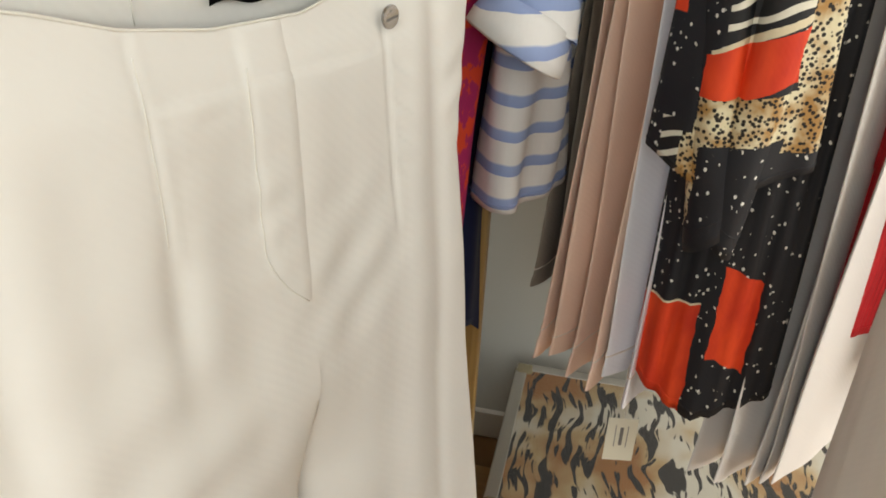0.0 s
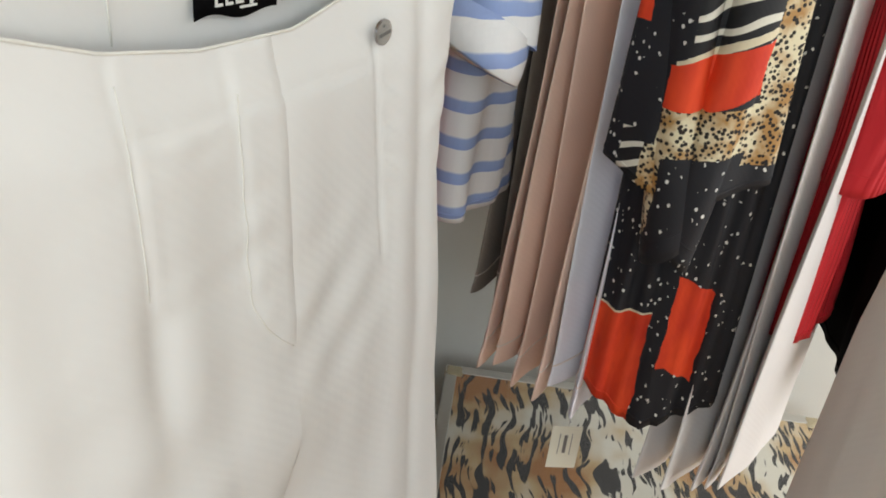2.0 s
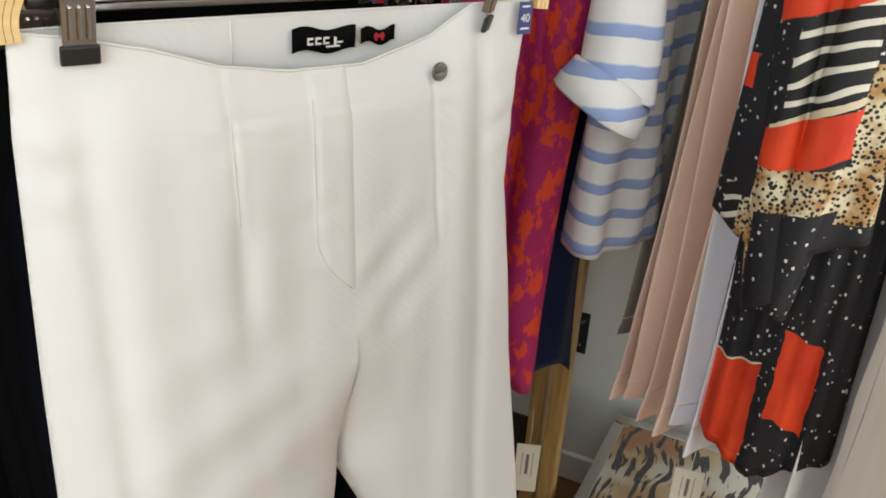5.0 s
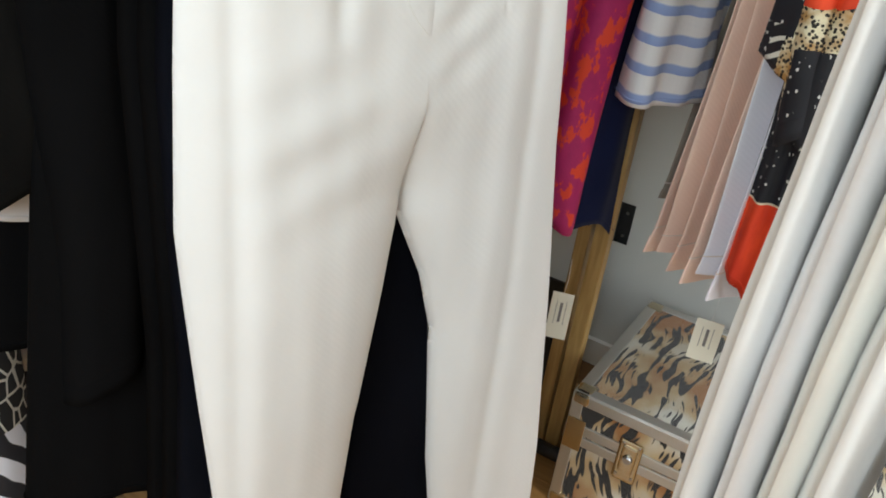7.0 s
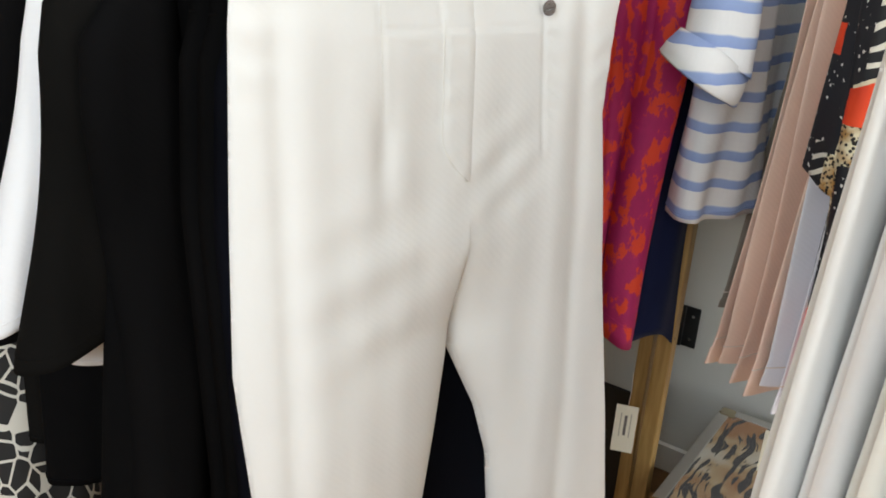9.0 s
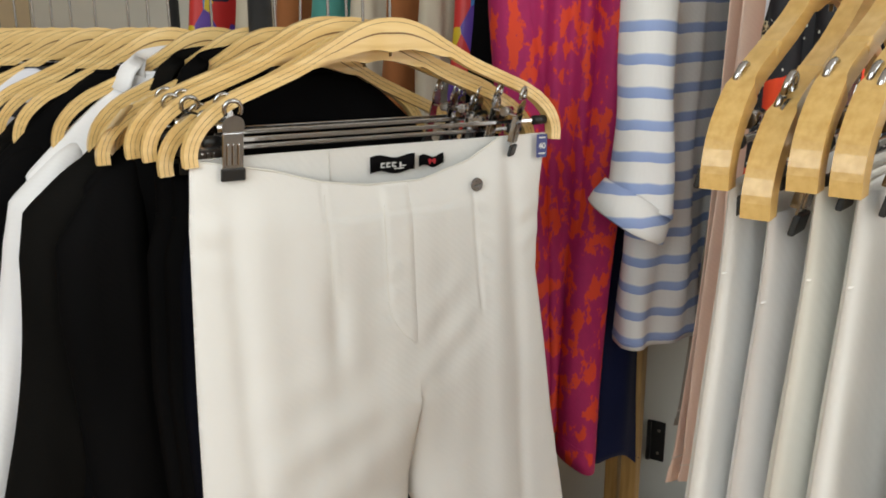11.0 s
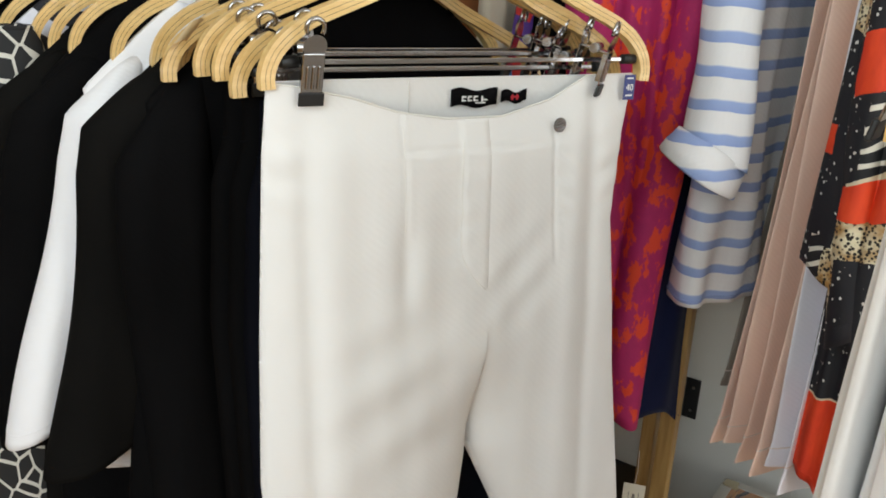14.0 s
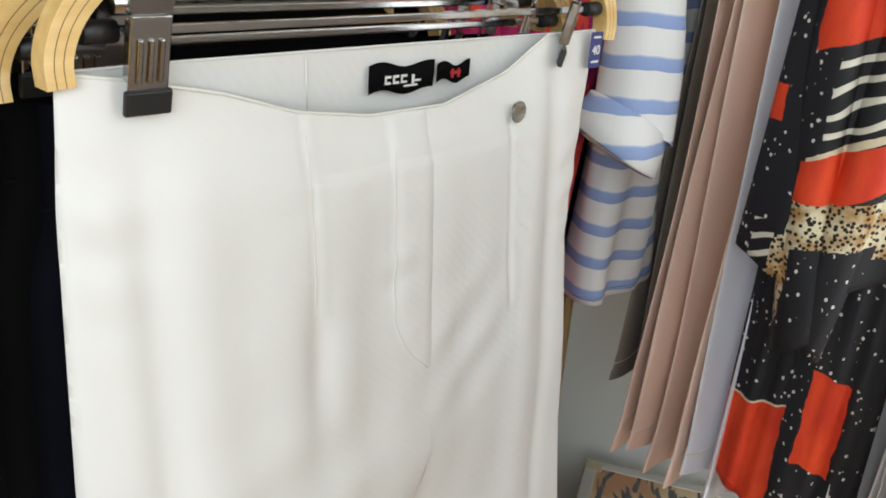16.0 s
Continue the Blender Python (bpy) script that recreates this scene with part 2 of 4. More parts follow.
MULTI = mat("multicolour_print_satin", (0.3, 0.1, 0.3), 0.5)
_vo = node(MULTI, "ShaderNodeTexVoronoi", Scale=26.0)
link(MULTI, coords(MULTI, (1, 1, 0.6), (0, 35, 20)), _vo.inputs["Vector"])
_h = MULTI.node_tree.nodes.new("ShaderNodeSeparateColor")
link(MULTI, _vo.outputs["Color"], _h.inputs[0])
link(MULTI, ramp(MULTI, _h.outputs[0], [(0, (0.6, 0.03, 0.03)), (0.22, (0.1, 0.04, 0.3)), (0.4, (0.05, 0.2, 0.5)), (0.58, (0.75, 0.7, 0.62)), (0.7, (0.02, 0.02, 0.05)), (0.84, (0.65, 0.45, 0.03))], True), bsdf(MULTI).inputs["Base Color"])

WOOD = mat("pale_beech_plywood", (0.6, 0.4, 0.2), 0.42)
_g = noise_of(WOOD, coords(WOOD, (3, 30, 30)), 4.0, 5.0)
link(WOOD, ramp(WOOD, _g, [(0.3, (0.68, 0.42, 0.15)), (0.7, (0.82, 0.57, 0.25))]), bsdf(WOOD).inputs["Base Color"])
bsdf(WOOD).inputs["Coat Weight"].default_value = 0.3
GLUE = fabric("dark_glue_line", (0.2, 0.1, 0.04), 0.6, 0.2, 0.0)
BEECH = mat("varnished_beech", (0.6, 0.36, 0.12), 0.35)
_g = noise_of(BEECH, coords(BEECH, (4, 40, 40)), 4.0, 5.0)
link(BEECH, ramp(BEECH, _g, [(0.3, (0.54, 0.31, 0.09)), (0.7, (0.68, 0.43, 0.16))]), bsdf(BEECH).inputs["Base Color"])
bsdf(BEECH).inputs["Coat Weight"].default_value = 0.4
PINE = mat("golden_pine", (0.5, 0.32, 0.12), 0.5)
_g = noise_of(PINE, coords(PINE, (30, 30, 2.5)), 3.0, 6.0)
link(PINE, ramp(PINE, _g, [(0.3, (0.36, 0.21, 0.07)), (0.7, (0.56, 0.37, 0.15))]), bsdf(PINE).inputs["Base Color"])

CHROME = mat("chrome", (0.42, 0.41, 0.41), 0.12, 1.0)
link(CHROME, ramp(CHROME, noise_of(CHROME, coords(CHROME), 120.0), [(0.3, (0.08, 0.08, 0.08)), (0.8, (0.25, 0.25, 0.25))]), bsdf(CHROME).inputs["Roughness"])
ALU = mat("brushed_aluminium", (0.62, 0.61, 0.58), 0.38, 0.85)
link(ALU, ramp(ALU, noise_of(ALU, coords(ALU, (6, 120, 120)), 3.0), [(0.3, (0.3, 0.3, 0.3)), (0.7, (0.5, 0.5, 0.5))]), bsdf(ALU).inputs["Roughness"])
NICKEL = mat("worn_nickel", (0.66, 0.58, 0.43), 0.25, 1.0)
RUBBER = mat("black_rubber", (0.012, 0.012, 0.012), 0.5)
STEEL = mat("black_painted_steel", (0.012, 0.012, 0.013), 0.4)
link(STEEL, ramp(STEEL, noise_of(STEEL, coords(STEEL), 40.0), [(0.3, (0.35, 0.35, 0.35)), (0.7, (0.55, 0.55, 0.55))]), bsdf(STEEL).inputs["Roughness"])
LABELBLACK = fabric("black_crepe", (0.0055, 0.005, 0.0055), 0.9, 0.3, 0.0, 0.4)
LABELRED = mat("red_thread", (0.45, 0.02, 0.03), 0.8)
THREAD = mat("white_thread", (0.75, 0.73, 0.7), 0.8)
STICKER = mat("navy_paper_sticker", (0.02, 0.03, 0.16), 0.4)
CARD = fabric("ivory_card", (0.75, 0.72, 0.6), 0.7, 0.04, 0.0, 0.02, 0.02)
INK = mat("grey_ink", (0.18, 0.17, 0.16), 0.7)
TAPE = mat("yellowed_sticky_tape", (0.6, 0.45, 0.25), 0.3)
bsdf(TAPE).inputs["Transmission Weight"].default_value = 0.35
GREYTHREAD = mat("pinkish_stitching", (0.8, 0.68, 0.6), 0.8)

FLOORM = mat("oak_laminate", (0.4, 0.22, 0.08), 0.35)
_g = noise_of(FLOORM, coords(FLOORM, (3, 40, 1)), 2.0, 6.0, 0.6)
_oi = FLOORM.node_tree.nodes.new("ShaderNodeObjectInfo")
_gc = ramp(FLOORM, _g, [(0.3, (0.36, 0.18, 0.055)), (0.7, (0.52, 0.29, 0.11))])
_gt = ramp(FLOORM, _oi.outputs["Random"], [(0.0, (0.82, 0.82, 0.82)), (1.0, (1, 1, 1))])
link(FLOORM, mixc(FLOORM, 1.0, _gc, _gt, 'MULTIPLY'), bsdf(FLOORM).inputs["Base Color"])


def plaster(name, colour):
    m = mat(name, colour, 0.85)
    f = noise_of(m, coords(m), 3.0, 6.0)
    link(m, ramp(m, f, [(0.3, tuple(c * 0.93 for c in colour)), (0.7, colour)]), bsdf(m).inputs["Base Color"])
    b = node(m, "ShaderNodeBump", Strength=0.15, Distance=0.002)
    link(m, noise_of(m, coords(m), 160.0, 4.0), b.inputs["Height"])
    link(m, b.outputs[0], bsdf(m).inputs["Normal"])
    return m


WALL = plaster("grey_white_wall_paint", (0.68, 0.68, 0.64))
# beige picked so the surrounding walls bounce warm light onto the clothes
WARMWALL = plaster("warm_beige_wall_paint", (0.62, 0.47, 0.31))
CEIL = plaster("white_ceiling_paint", (0.8, 0.79, 0.76))


# ---- mesh helpers ----
def part(name, me, material, parent=None, label=""):
    """Links one mesh as an object, under a thing or a part if given."""
    if isinstance(me, bmesh.types.BMesh):
        bm, me = me, bpy.data.meshes.new(name)
        bmesh.ops.recalc_face_normals(bm, faces=bm.faces)
        bm.to_mesh(me)
        bm.free()
    if material and not me.materials:
        me.materials.append(material)
    ob = new(name, me)
    if parent:
        ob.parent = parent
    if label:
        ob["label"] = label
    return ob


def thing(name, m, label, category, group="", kind=""):
    ob = new(name)
    ob.empty_display_size = 0.05
    ob.matrix_world = m
    return tagged(ob, label, category, group, kind)


def boxes(items, bevel=0.0, taper=None):
    """items: (centre, size); one mesh."""
    bm = bmesh.new()
    for c, sz in items:
        bmesh.ops.create_cube(bm, size=1, matrix=Matrix.LocRotScale(c, None, sz))
    if bevel:
        bmesh.ops.bevel(bm, geom=bm.edges[:], offset=bevel, segments=2, affect='EDGES', profile=0.5)
    return bm


def smooth(me):
    me.polygons.foreach_set("use_smooth", [True] * len(me.polygons))
    return me


def grid(name, P, closed=True, keep=None, material=None, slots=None):
    """A sheet from an array of rows of points; closed: each row is a ring. keep(i, j): which faces stay."""
    nv, nu = P.shape[:2]
    idx = np.arange(nv * nu).reshape(nv, nu)
    faces, ij = [], []
    for i in range(nv - 1):
        for j in range(nu if closed else nu - 1):
            if keep and not keep(i, j):
                continue
            k = (j + 1) % nu
            faces.append((idx[i, j], idx[i, k], idx[i + 1, k], idx[i + 1, j]))
            ij.append((i, j))
    me = bpy.data.meshes.new(name)
    me.from_pydata([tuple(p) for p in P.reshape(-1, 3)], [], [tuple(map(int, f)) for f in faces])
    if material:
        me.materials.append(material)
    if slots:
        mats, pick = slots
        for m in mats:
            me.materials.append(m)
        for p, (i, j) in zip(me.polygons, ij):
            p.material_index = pick(*p.center)
    smooth(me)
    me.update()
    return me


def tube(points, radius, sides=10, caps=True):
    """A round tube along a polyline, as a bmesh."""
    bm = bmesh.new()
    pts = [Vector(p) for p in points]
    rings, up = [], None
    for i, p in enumerate(pts):
        d = (pts[min(i + 1, len(pts) - 1)] - pts[max(i - 1, 0)]).normalized()
        if up is None:
            up = d.orthogonal().normalized()
        up = (up - d * up.dot(d)).normalized()
        side = d.cross(up)
        r = radius[i] if isinstance(radius, (list, tuple)) else radius
        rings.append([bm.verts.new(p + (up * math.cos(a) + side * math.sin(a)) * r) for a in [2 * math.pi * k / sides for k in range(sides)]])
    for a, b in zip(rings, rings[1:]):
        for k in range(sides):
            f = bm.faces.new((a[k], a[(k + 1) % sides], b[(k + 1) % sides], b[k]))
            f.smooth = True
    if caps:
        bm.faces.new(rings[0])
        bm.faces.new(rings[-1][::-1])
    return bm


def arc(cx, cz, r, a0, a1, n, y=0.0):
    return [(cx + r * math.cos(radians(a0 + (a1 - a0) * k / n)), y, cz + r * math.sin(radians(a0 + (a1 - a0) * k / n))) for k in range(n + 1)]


def lerp(z, table):
    """table: (z, value) from low to high z."""
    return np.interp(z, [a for a, b in table], [b for a, b in table])


def bumpy(x, y, seed=0.0):
    """A smooth wandering field, about -1 to 1."""
    return (np.sin(x * 1.0 + 1.3 * np.sin(y * 0.7 + seed) + seed * 2.1) * 0.5 + np.sin(x * 2.3 - y * 1.1 + seed * 1.7) * 0.3 + np.sin(y * 2.9 + x * 0.6 + seed * 3.3) * 0.2)


# ---- the room ----
def slab(name, lo, hi, material, label, category="wall"):
    c = [(a + b) / 2 for a, b in zip(lo, hi)]
    ob = part(name, boxes([(c, [b - a for a, b in zip(lo, hi)])]), material)
    return tagged(ob, label, category, kind="structure")


slab("wall_back", (-2.5, 1.34, 0), (2.5, 1.46, 2.7), WALL, "plain grey-white painted wall behind the clothes rails")
slab("wall_left", (-2.5, -2.5, 0), (-2.38, 1.338, 2.7), WARMWALL, "warm beige painted shop wall")
slab("ceiling", (-2.5, -2.5, 2.7), (2.5, 1.46, 2.8), CEIL, "plain white shop ceiling", "ceiling")
# unseen right wall; its wide window opening is sized to shape the sun
slab("wall_right_sill", (2.4, -2.5, 0), (2.52, 1.338, 0.5), WARMWALL, "unseen warm beige wall under the shop window")
slab("wall_right_head", (2.4, -2.5, 2.55), (2.52, 1.338, 2.698), WARMWALL, "unseen warm beige wall over the shop window")
slab("wall_right_pier", (2.4, 1.15, 0.502), (2.52, 1.338, 2.548), WARMWALL, "unseen warm beige wall beside the shop window")
slab("wall_right_pier_front", (2.4, -2.5, 0.502), (2.52, -0.85, 2.548), WARMWALL, "unseen warm beige wall beside the shop window")
# unseen front wall; high sill and shifted opening steer daylight between the rails
slab("wall_front_left", (-2.378, -2.52, 0), (-0.9, -2.4, 2.698), WARMWALL, "unseen warm beige wall beside the glazed front")
slab("wall_front_right", (2.1, -2.52, 0), (2.398, -2.4, 2.698), WARMWALL, "unseen warm beige wall beside the glazed front")
slab("wall_front_sill", (-0.898, -2.52, 0), (2.098, -2.4, 1.3), WARMWALL, "unseen warm beige wall under the glazed front")
slab("wall_front_head", (-0.898, -2.52, 2.6), (2.098, -2.4, 2.698), WARMWALL, "unseen warm beige wall over the glazed front")
slab("baseboard", (-2.376, 1.322, 0), (2.398, 1.338, 0.07), CEIL, "low white painted skirting board along the wall", "baseboard")

floor = tagged(part("floor", boxes([((0, -0.55, -0.03), (5.0, 3.9, 0.05))]), GLUE), "warm oak laminate floor laid in long boards", "floor", kind="structure")
ground = tagged(part("ground", boxes([((0, 0, -0.3), (60, 60, 0.1))]), WALL), "plain grey paving outside the shop", "ground", kind="structure")


# ---- hangers ----
HANG_Z = 1.262
ARM = [(0.220, -0.002), (0.221, 0.012), (0.214, 0.030), (0.199, 0.046), (0.178, 0.060), (0.158, 0.068), (0.130, 0.079), (0.103, 0.090), (0.082, 0.101), (0.062, 0.112), (0.042, 0.124), (0.020, 0.132), (0.0, 0.134)]


def arm_mesh(name, thick, depth, plies, materials):
    """The bent wooden body: plies stacked across its thickness, following the curve."""
    pts = [(-x, z) for x, z in ARM] + [(x, z) for x, z in reversed(ARM[:-1])]
    for _ in range(2):  # round the corners of the bend
        soft_pts = [pts[0]]
        for (ax, az), (bx, bz) in zip(pts, pts[1:]):
            soft_pts += [(0.75 * ax + 0.25 * bx, 0.75 * az + 0.25 * bz), (0.25 * ax + 0.75 * bx, 0.25 * az + 0.75 * bz)]
        pts = soft_pts + [pts[-1]]
    pts = np.array(pts)
    tan = np.gradient(pts, axis=0)
    tan /= np.linalg.norm(tan, axis=1)[:, None]
    nor = np.stack([-tan[:, 1], tan[:, 0]], 1)
    verts, faces, slots = [], [], []
    edges = [-0.5]
    for w, s in plies:
        edges.append(edges[-1] + w)
    ne = len(edges)
    for p, n in zip(pts, nor):
        x = abs(p[0])
        extra = 1.0 + 3.4 * max(0.0, 1 - x / 0.075) ** 0.7
        dd = depth * (1.25 if x > 0.19 else 1.0)
        row = [p + n * thick * (e * extra if e < 0 else e) for e in edges]
        verts += [(q[0], -dd / 2, q[1]) for q in row] + [(q[0], dd / 2, q[1]) for q in reversed(row)]
    ring = 2 * ne
    strip = [s for w, s in plies] + [0] + [s for w, s in reversed(plies)] + [0]
    for i in range(len(pts) - 1):
        for j in range(ring):
            c = (j + 1) % ring
            faces.append((i * ring + j, i * ring + c, (i + 1) * ring + c, (i + 1) * ring + j))
            slots.append(strip[j])
    e = (len(pts) - 1) * ring
    for j in range(ne - 1):
        faces += [(j + 1, j, ring - 1 - j, ring - 2 - j), (e + j, e + j + 1, e + ring - 2 - j, e + ring - 1 - j)]
        slots += [plies[j][1]] * 2
    me = bpy.data.meshes.new(name)
    me.from_pydata(verts, [], faces)
    for m in materials:
        me.materials.append(m)
    for p, s in zip(me.polygons, slots):
        p.material_index = s
    me.update()
    return me


PLY = arm_mesh("shoulder_bar", 0.0135, 0.011, [(0.32, 0), (0.035, 1), (0.29, 0), (0.035, 1), (0.32, 0)], [WOOD, GLUE])
SOLID = arm_mesh("shoulder_bar", 0.013, 0.0135, [(1.0, 0)], [BEECH, BEECH])


def hook_mesh(rail):
    """From the body's top up over the rail, rail metres above the bar ends."""
    r = 0.018
    pts = [(0, 0, 0.10), (0, 0, rail - 0.01)] + [(-r + x + 0.0, y, z) for x, y, z in arc(0, rail + 0.004, r, 0, 215, 14)]
    bm = tube(pts, 0.0017, 8)
    me = bpy.data.meshes.new("hook")
    bm.to_mesh(me)
    bm.free()
    return me


def clip(parent, x, lean=0.0):
    """A sprung chrome trouser clip on the bar."""
    c = part("clip", boxes([((0, -0.0165, 0.004), (0.021, 0.0016, 0.040)), ((-0.0055, -0.0178, 0.002), (0.0028, 0.0022, 0.022)), ((0, -0.0178, 0.002), (0.0028, 0.0022, 0.022)), ((0.0055, -0.0178, 0.002), (0.0028, 0.0022, 0.022)), ((0, -0.001, 0.0225), (0.014, 0.032, 0.002))], 0.0007), CHROME, parent)
    part("back_jaw", boxes([((0, 0.0165, 0.004), (0.021, 0.0016, 0.040))], 0.0007), CHROME, c)
    for sg in (-1, 1):
        part("side_flange", boxes([((sg * 0.0096, -0.0142, 0.006), (0.0016, 0.006, 0.03))], 0.0005), CHROME, c)
        bm = bmesh.new()
        bmesh.ops.create_cone(bm, cap_ends=True, segments=24, radius1=0.0112, radius2=0.0100, depth=0.0022, matrix=Matrix.LocRotScale((0, sg * 0.0158, 0.031), Matrix.Rotation(sg * radians(82), 3, 'X'), None))
        part("grip", bm, CHROME, c)
    c.matrix_local = pose(x, 0, 0.012, 13, 0, lean)
    part("spring", tube([(-0.012, 0, 0.024), (0.012, 0, 0.024)], 0.0055, 12), CHROME, c)
    part("loop", tube(arc(0, 0.047, 0.0085, -40, 220, 12, -0.0145), 0.0022, 8), CHROME, c)
    part("loop", tube(arc(0, 0.045, 0.0085, -40, 220, 12, 0.0145), 0.0022, 8), CHROME, c)
    for sg in (-1, 1):
        part("pad", boxes([((0, sg * 0.0175, -0.019), (0.0245, 0.004, 0.013))], 0.0012), RUBBER, c, "black rubber clip pad")
    return c


def hanger(m, rail, solid=False, clips=True, label="", group="", squash=1.0):
    h = thing("clothes_hanger", m, label, "clothes hanger", group)
    bar = part("shoulder_bar", SOLID if solid else PLY, None, h)
    if squash != 1.0:
        bar.scale = (0.86, 1, squash)
    if solid:
        for sg in (-1, 1):
            part("notch_lip", boxes([((0, 0, 0), (0.012, 0.0150, 0.008))], 0.002), BEECH, bar).matrix_local = pose(sg * 0.147, 0, 0.0755, 0, sg * 28, 0)
    part("hook", hook_mesh(rail), CHROME, h, "thin chrome hook")
    if clips:
        part("clip_bar", boxes([((0, 0, 0.022), (0.408, 0.0035, 0.0052))], 0.001), CHROME, h, "flat chrome bar")
        part("bar_end", tube([(-0.207, 0, 0.022), (-0.19, 0, 0.022)], 0.0055), RUBBER, h)
        part("bar_end", tube([(0.207, 0, 0.022), (0.19, 0, 0.022)], 0.0055), RUBBER, h)
        clip(h, -0.182)
        clip(h, 0.146, 38)
    return h


def at(x, y, z, turn, tilt=0.0):
    return pose(x, y, z, 0, tilt, turn)


# ---- trousers ----
def half_leg(name, inner, outer, thick, top_front, z_top, z_hem, material, side, crotch, seams=None, rows=150, cols=44, seed=0.0, sway=None, wrinkle=1.0, bottom=0.0):
    """One half of a pair of trousers: a soft tube from waist to hem. inner, outer, thick: tables over z."""
    z = np.linspace(z_hem, z_top, rows)
    # front runs from inner to outer, back returns
    t = np.concatenate([np.sin(np.linspace(0, 1, cols) * np.pi / 2), np.sin(np.linspace(1, 0, cols) * np.pi / 2)])
    t = np.concatenate([np.linspace(0, 1, cols) ** 0.9, np.linspace(1, 0, cols) ** 0.9])
    front = np.concatenate([np.ones(cols), -np.ones(cols)])
    P = np.zeros((rows, 2 * cols, 3))
    for i, zz in enumerate(z):
        a, b, h = lerp(zz, inner), lerp(zz, outer), lerp(zz, thick)
        k = np.clip((crotch - zz) / 0.10, 0, 1)
        x = a + (b - a) * t
        prof = np.sqrt(np.clip(1 - t ** 3.2, 0, 1)) * (1 - k + k * np.sqrt(np.clip(1 - (1 - t) ** 3.2, 0, 1)))
        y = -front * h * prof
        zc = np.full(2 * cols, zz)
        if top_front is not None:
            f = np.clip((zz - (z_top - 0.09)) / 0.09, 0, 1)
            drop = lerp(x, top_front) * (front > 0)
            zc = zc + drop * f
        zc = zc + bottom * np.clip(1 - (zz - z_hem) / 0.2, 0, 1) * np.abs(t - 0.5) * -2
        fold = 0.0011 * bumpy(x * 26, zz * 7, seed) * np.clip((z_top - zz) / 0.25, 0.12, 1) + 0.0012 * bumpy(x * 60 + zz * 8, zz * 16, seed + 3) * np.clip((z_top - zz) / 0.15, 0.2, 1)
        y = y + wrinkle * fold * prof
        if seams is not None:
            y = y - seams(x, zc) * (front > 0)
        if sway is not None:
            y = y + lerp(zz, sway)
        P[i] = np.stack([x, y, zc], 1)
    limit = crotch - 0.015

    def keep(i, j):
        return not (z[i] > limit and j == 2 * cols - 1)
    return grid(name, P, True, keep, material)


def gauss(d, w):
    return np.exp(-(d / w) ** 2)


def front_seams(x, z):
    """Relief of the front: darts, placket, stitching and soft dents, in metres towards the viewer."""
    def span(lo, hi, soft=0.01):
        return np.clip((z - lo) / soft, 0, 1) * np.clip((hi - z) / soft, 0, 1)
    d = -0.0009 * gauss(x + 0.087 - 0.03 * (1.22 - z), 0.0028) * span(1.10, 1.25)
    d += 0.0006 * gauss(x + 0.081 - 0.03 * (1.22 - z), 0.004) * span(1.10, 1.25)
    d += -0.0042 * gauss(x + 0.082, 0.010) * gauss(z - 1.075, 0.04)
    d += 0.0016 * gauss(x + 0.062, 0.014) * gauss(z - 1.075, 0.05)
    # fly placket, standing proud, with a curved foot
    xl = -0.021 + 0.034 * np.clip((1.095 - z) / 0.055, 0, 1) ** 2
    inside = (x > xl) & (x < 0.0135) & (z > 1.042) & (z < 1.225)
    d += 0.0016 * inside
    d += -0.0016 * gauss(x - xl - 0.002, 0.0026) * span(1.042, 1.225) - 0.0005 * gauss(x - 0.0135, 0.003) * span(1.042, 1.235)
    d += 0.0010 * np.sin(z * 190) * gauss(x + 0.014, 0.012) * span(1.06, 1.2)
    # seam at the button and its puckers
    xr = 0.097 + 0.10 * np.clip(1.19 - z, 0, 1) ** 1.2
    d += -0.0016 * gauss(x - xr, 0.0025) * span(1.06, 1.222)
    d += 0.0012 * np.sin((z + x * 0.6) * 260) * gauss(x - xr - 0.012, 0.010) * span(1.1, 1.2)
    # waistband line, and crumples under it
    d += -0.0011 * gauss(z - 1.197 - 0.01 * x, 0.0026) * (x < 0.09) * (x > -0.09)
    d += 0.0011 * bumpy(x * 55, z * 170, 2.7) * gauss(z - 1.178, 0.022) * gauss(x + 0.04, 0.07)
    d += 0.0013 * bumpy(x * 30 + z * 40, z * 75 - x * 30, 5.1) * gauss(z - 1.09, 0.06) * gauss(x + 0.05, 0.10)
    # long slack drag lines across the thighs
    d += 0.0016 * np.sin((z * 1.0 - x * 0.55) * 70 + 1.3 * np.sin(z * 13)) * gauss(z - 0.93, 0.12) * gauss(x + 0.10, 0.09)
    # soft verticals that fall from the clips
    d += -0.0042 * gauss(x + 0.186 - 0.012 * (1.26 - z), 0.012) * np.clip((1.25 - z) / 0.08, 0, 1)
    d += 0.0022 * gauss(x + 0.160, 0.02) * np.clip((1.25 - z) / 0.08, 0, 1)
    d += -0.0040 * gauss(x - 0.150 - 0.05 * (1.26 - z), 0.012) * np.clip((1.26 - z) / 0.05, 0, 1)
    d += 0.0026 * gauss(x - 0.125 - 0.03 * (1.26 - z), 0.016) * np.clip((1.24 - z) / 0.08, 0, 1)
    # pulls that radiate from the crotch and side puckers
    d += 0.0011 * np.sin((x * 0.8 - (z - 1.0) * 0.9) * 120) * gauss(x - 0.06, 0.05) * gauss(z - 1.05, 0.06)
    d += 0.0016 * np.sin(z * 150 + x * 40) * gauss(x + 0.205, 0.018) * gauss(z - 1.18, 0.05)
    d += 0.0016 * np.sin(z * 170 - x * 60) * gauss(x - 0.18, 0.02) * gauss(z - 1.16, 0.05)
    return d


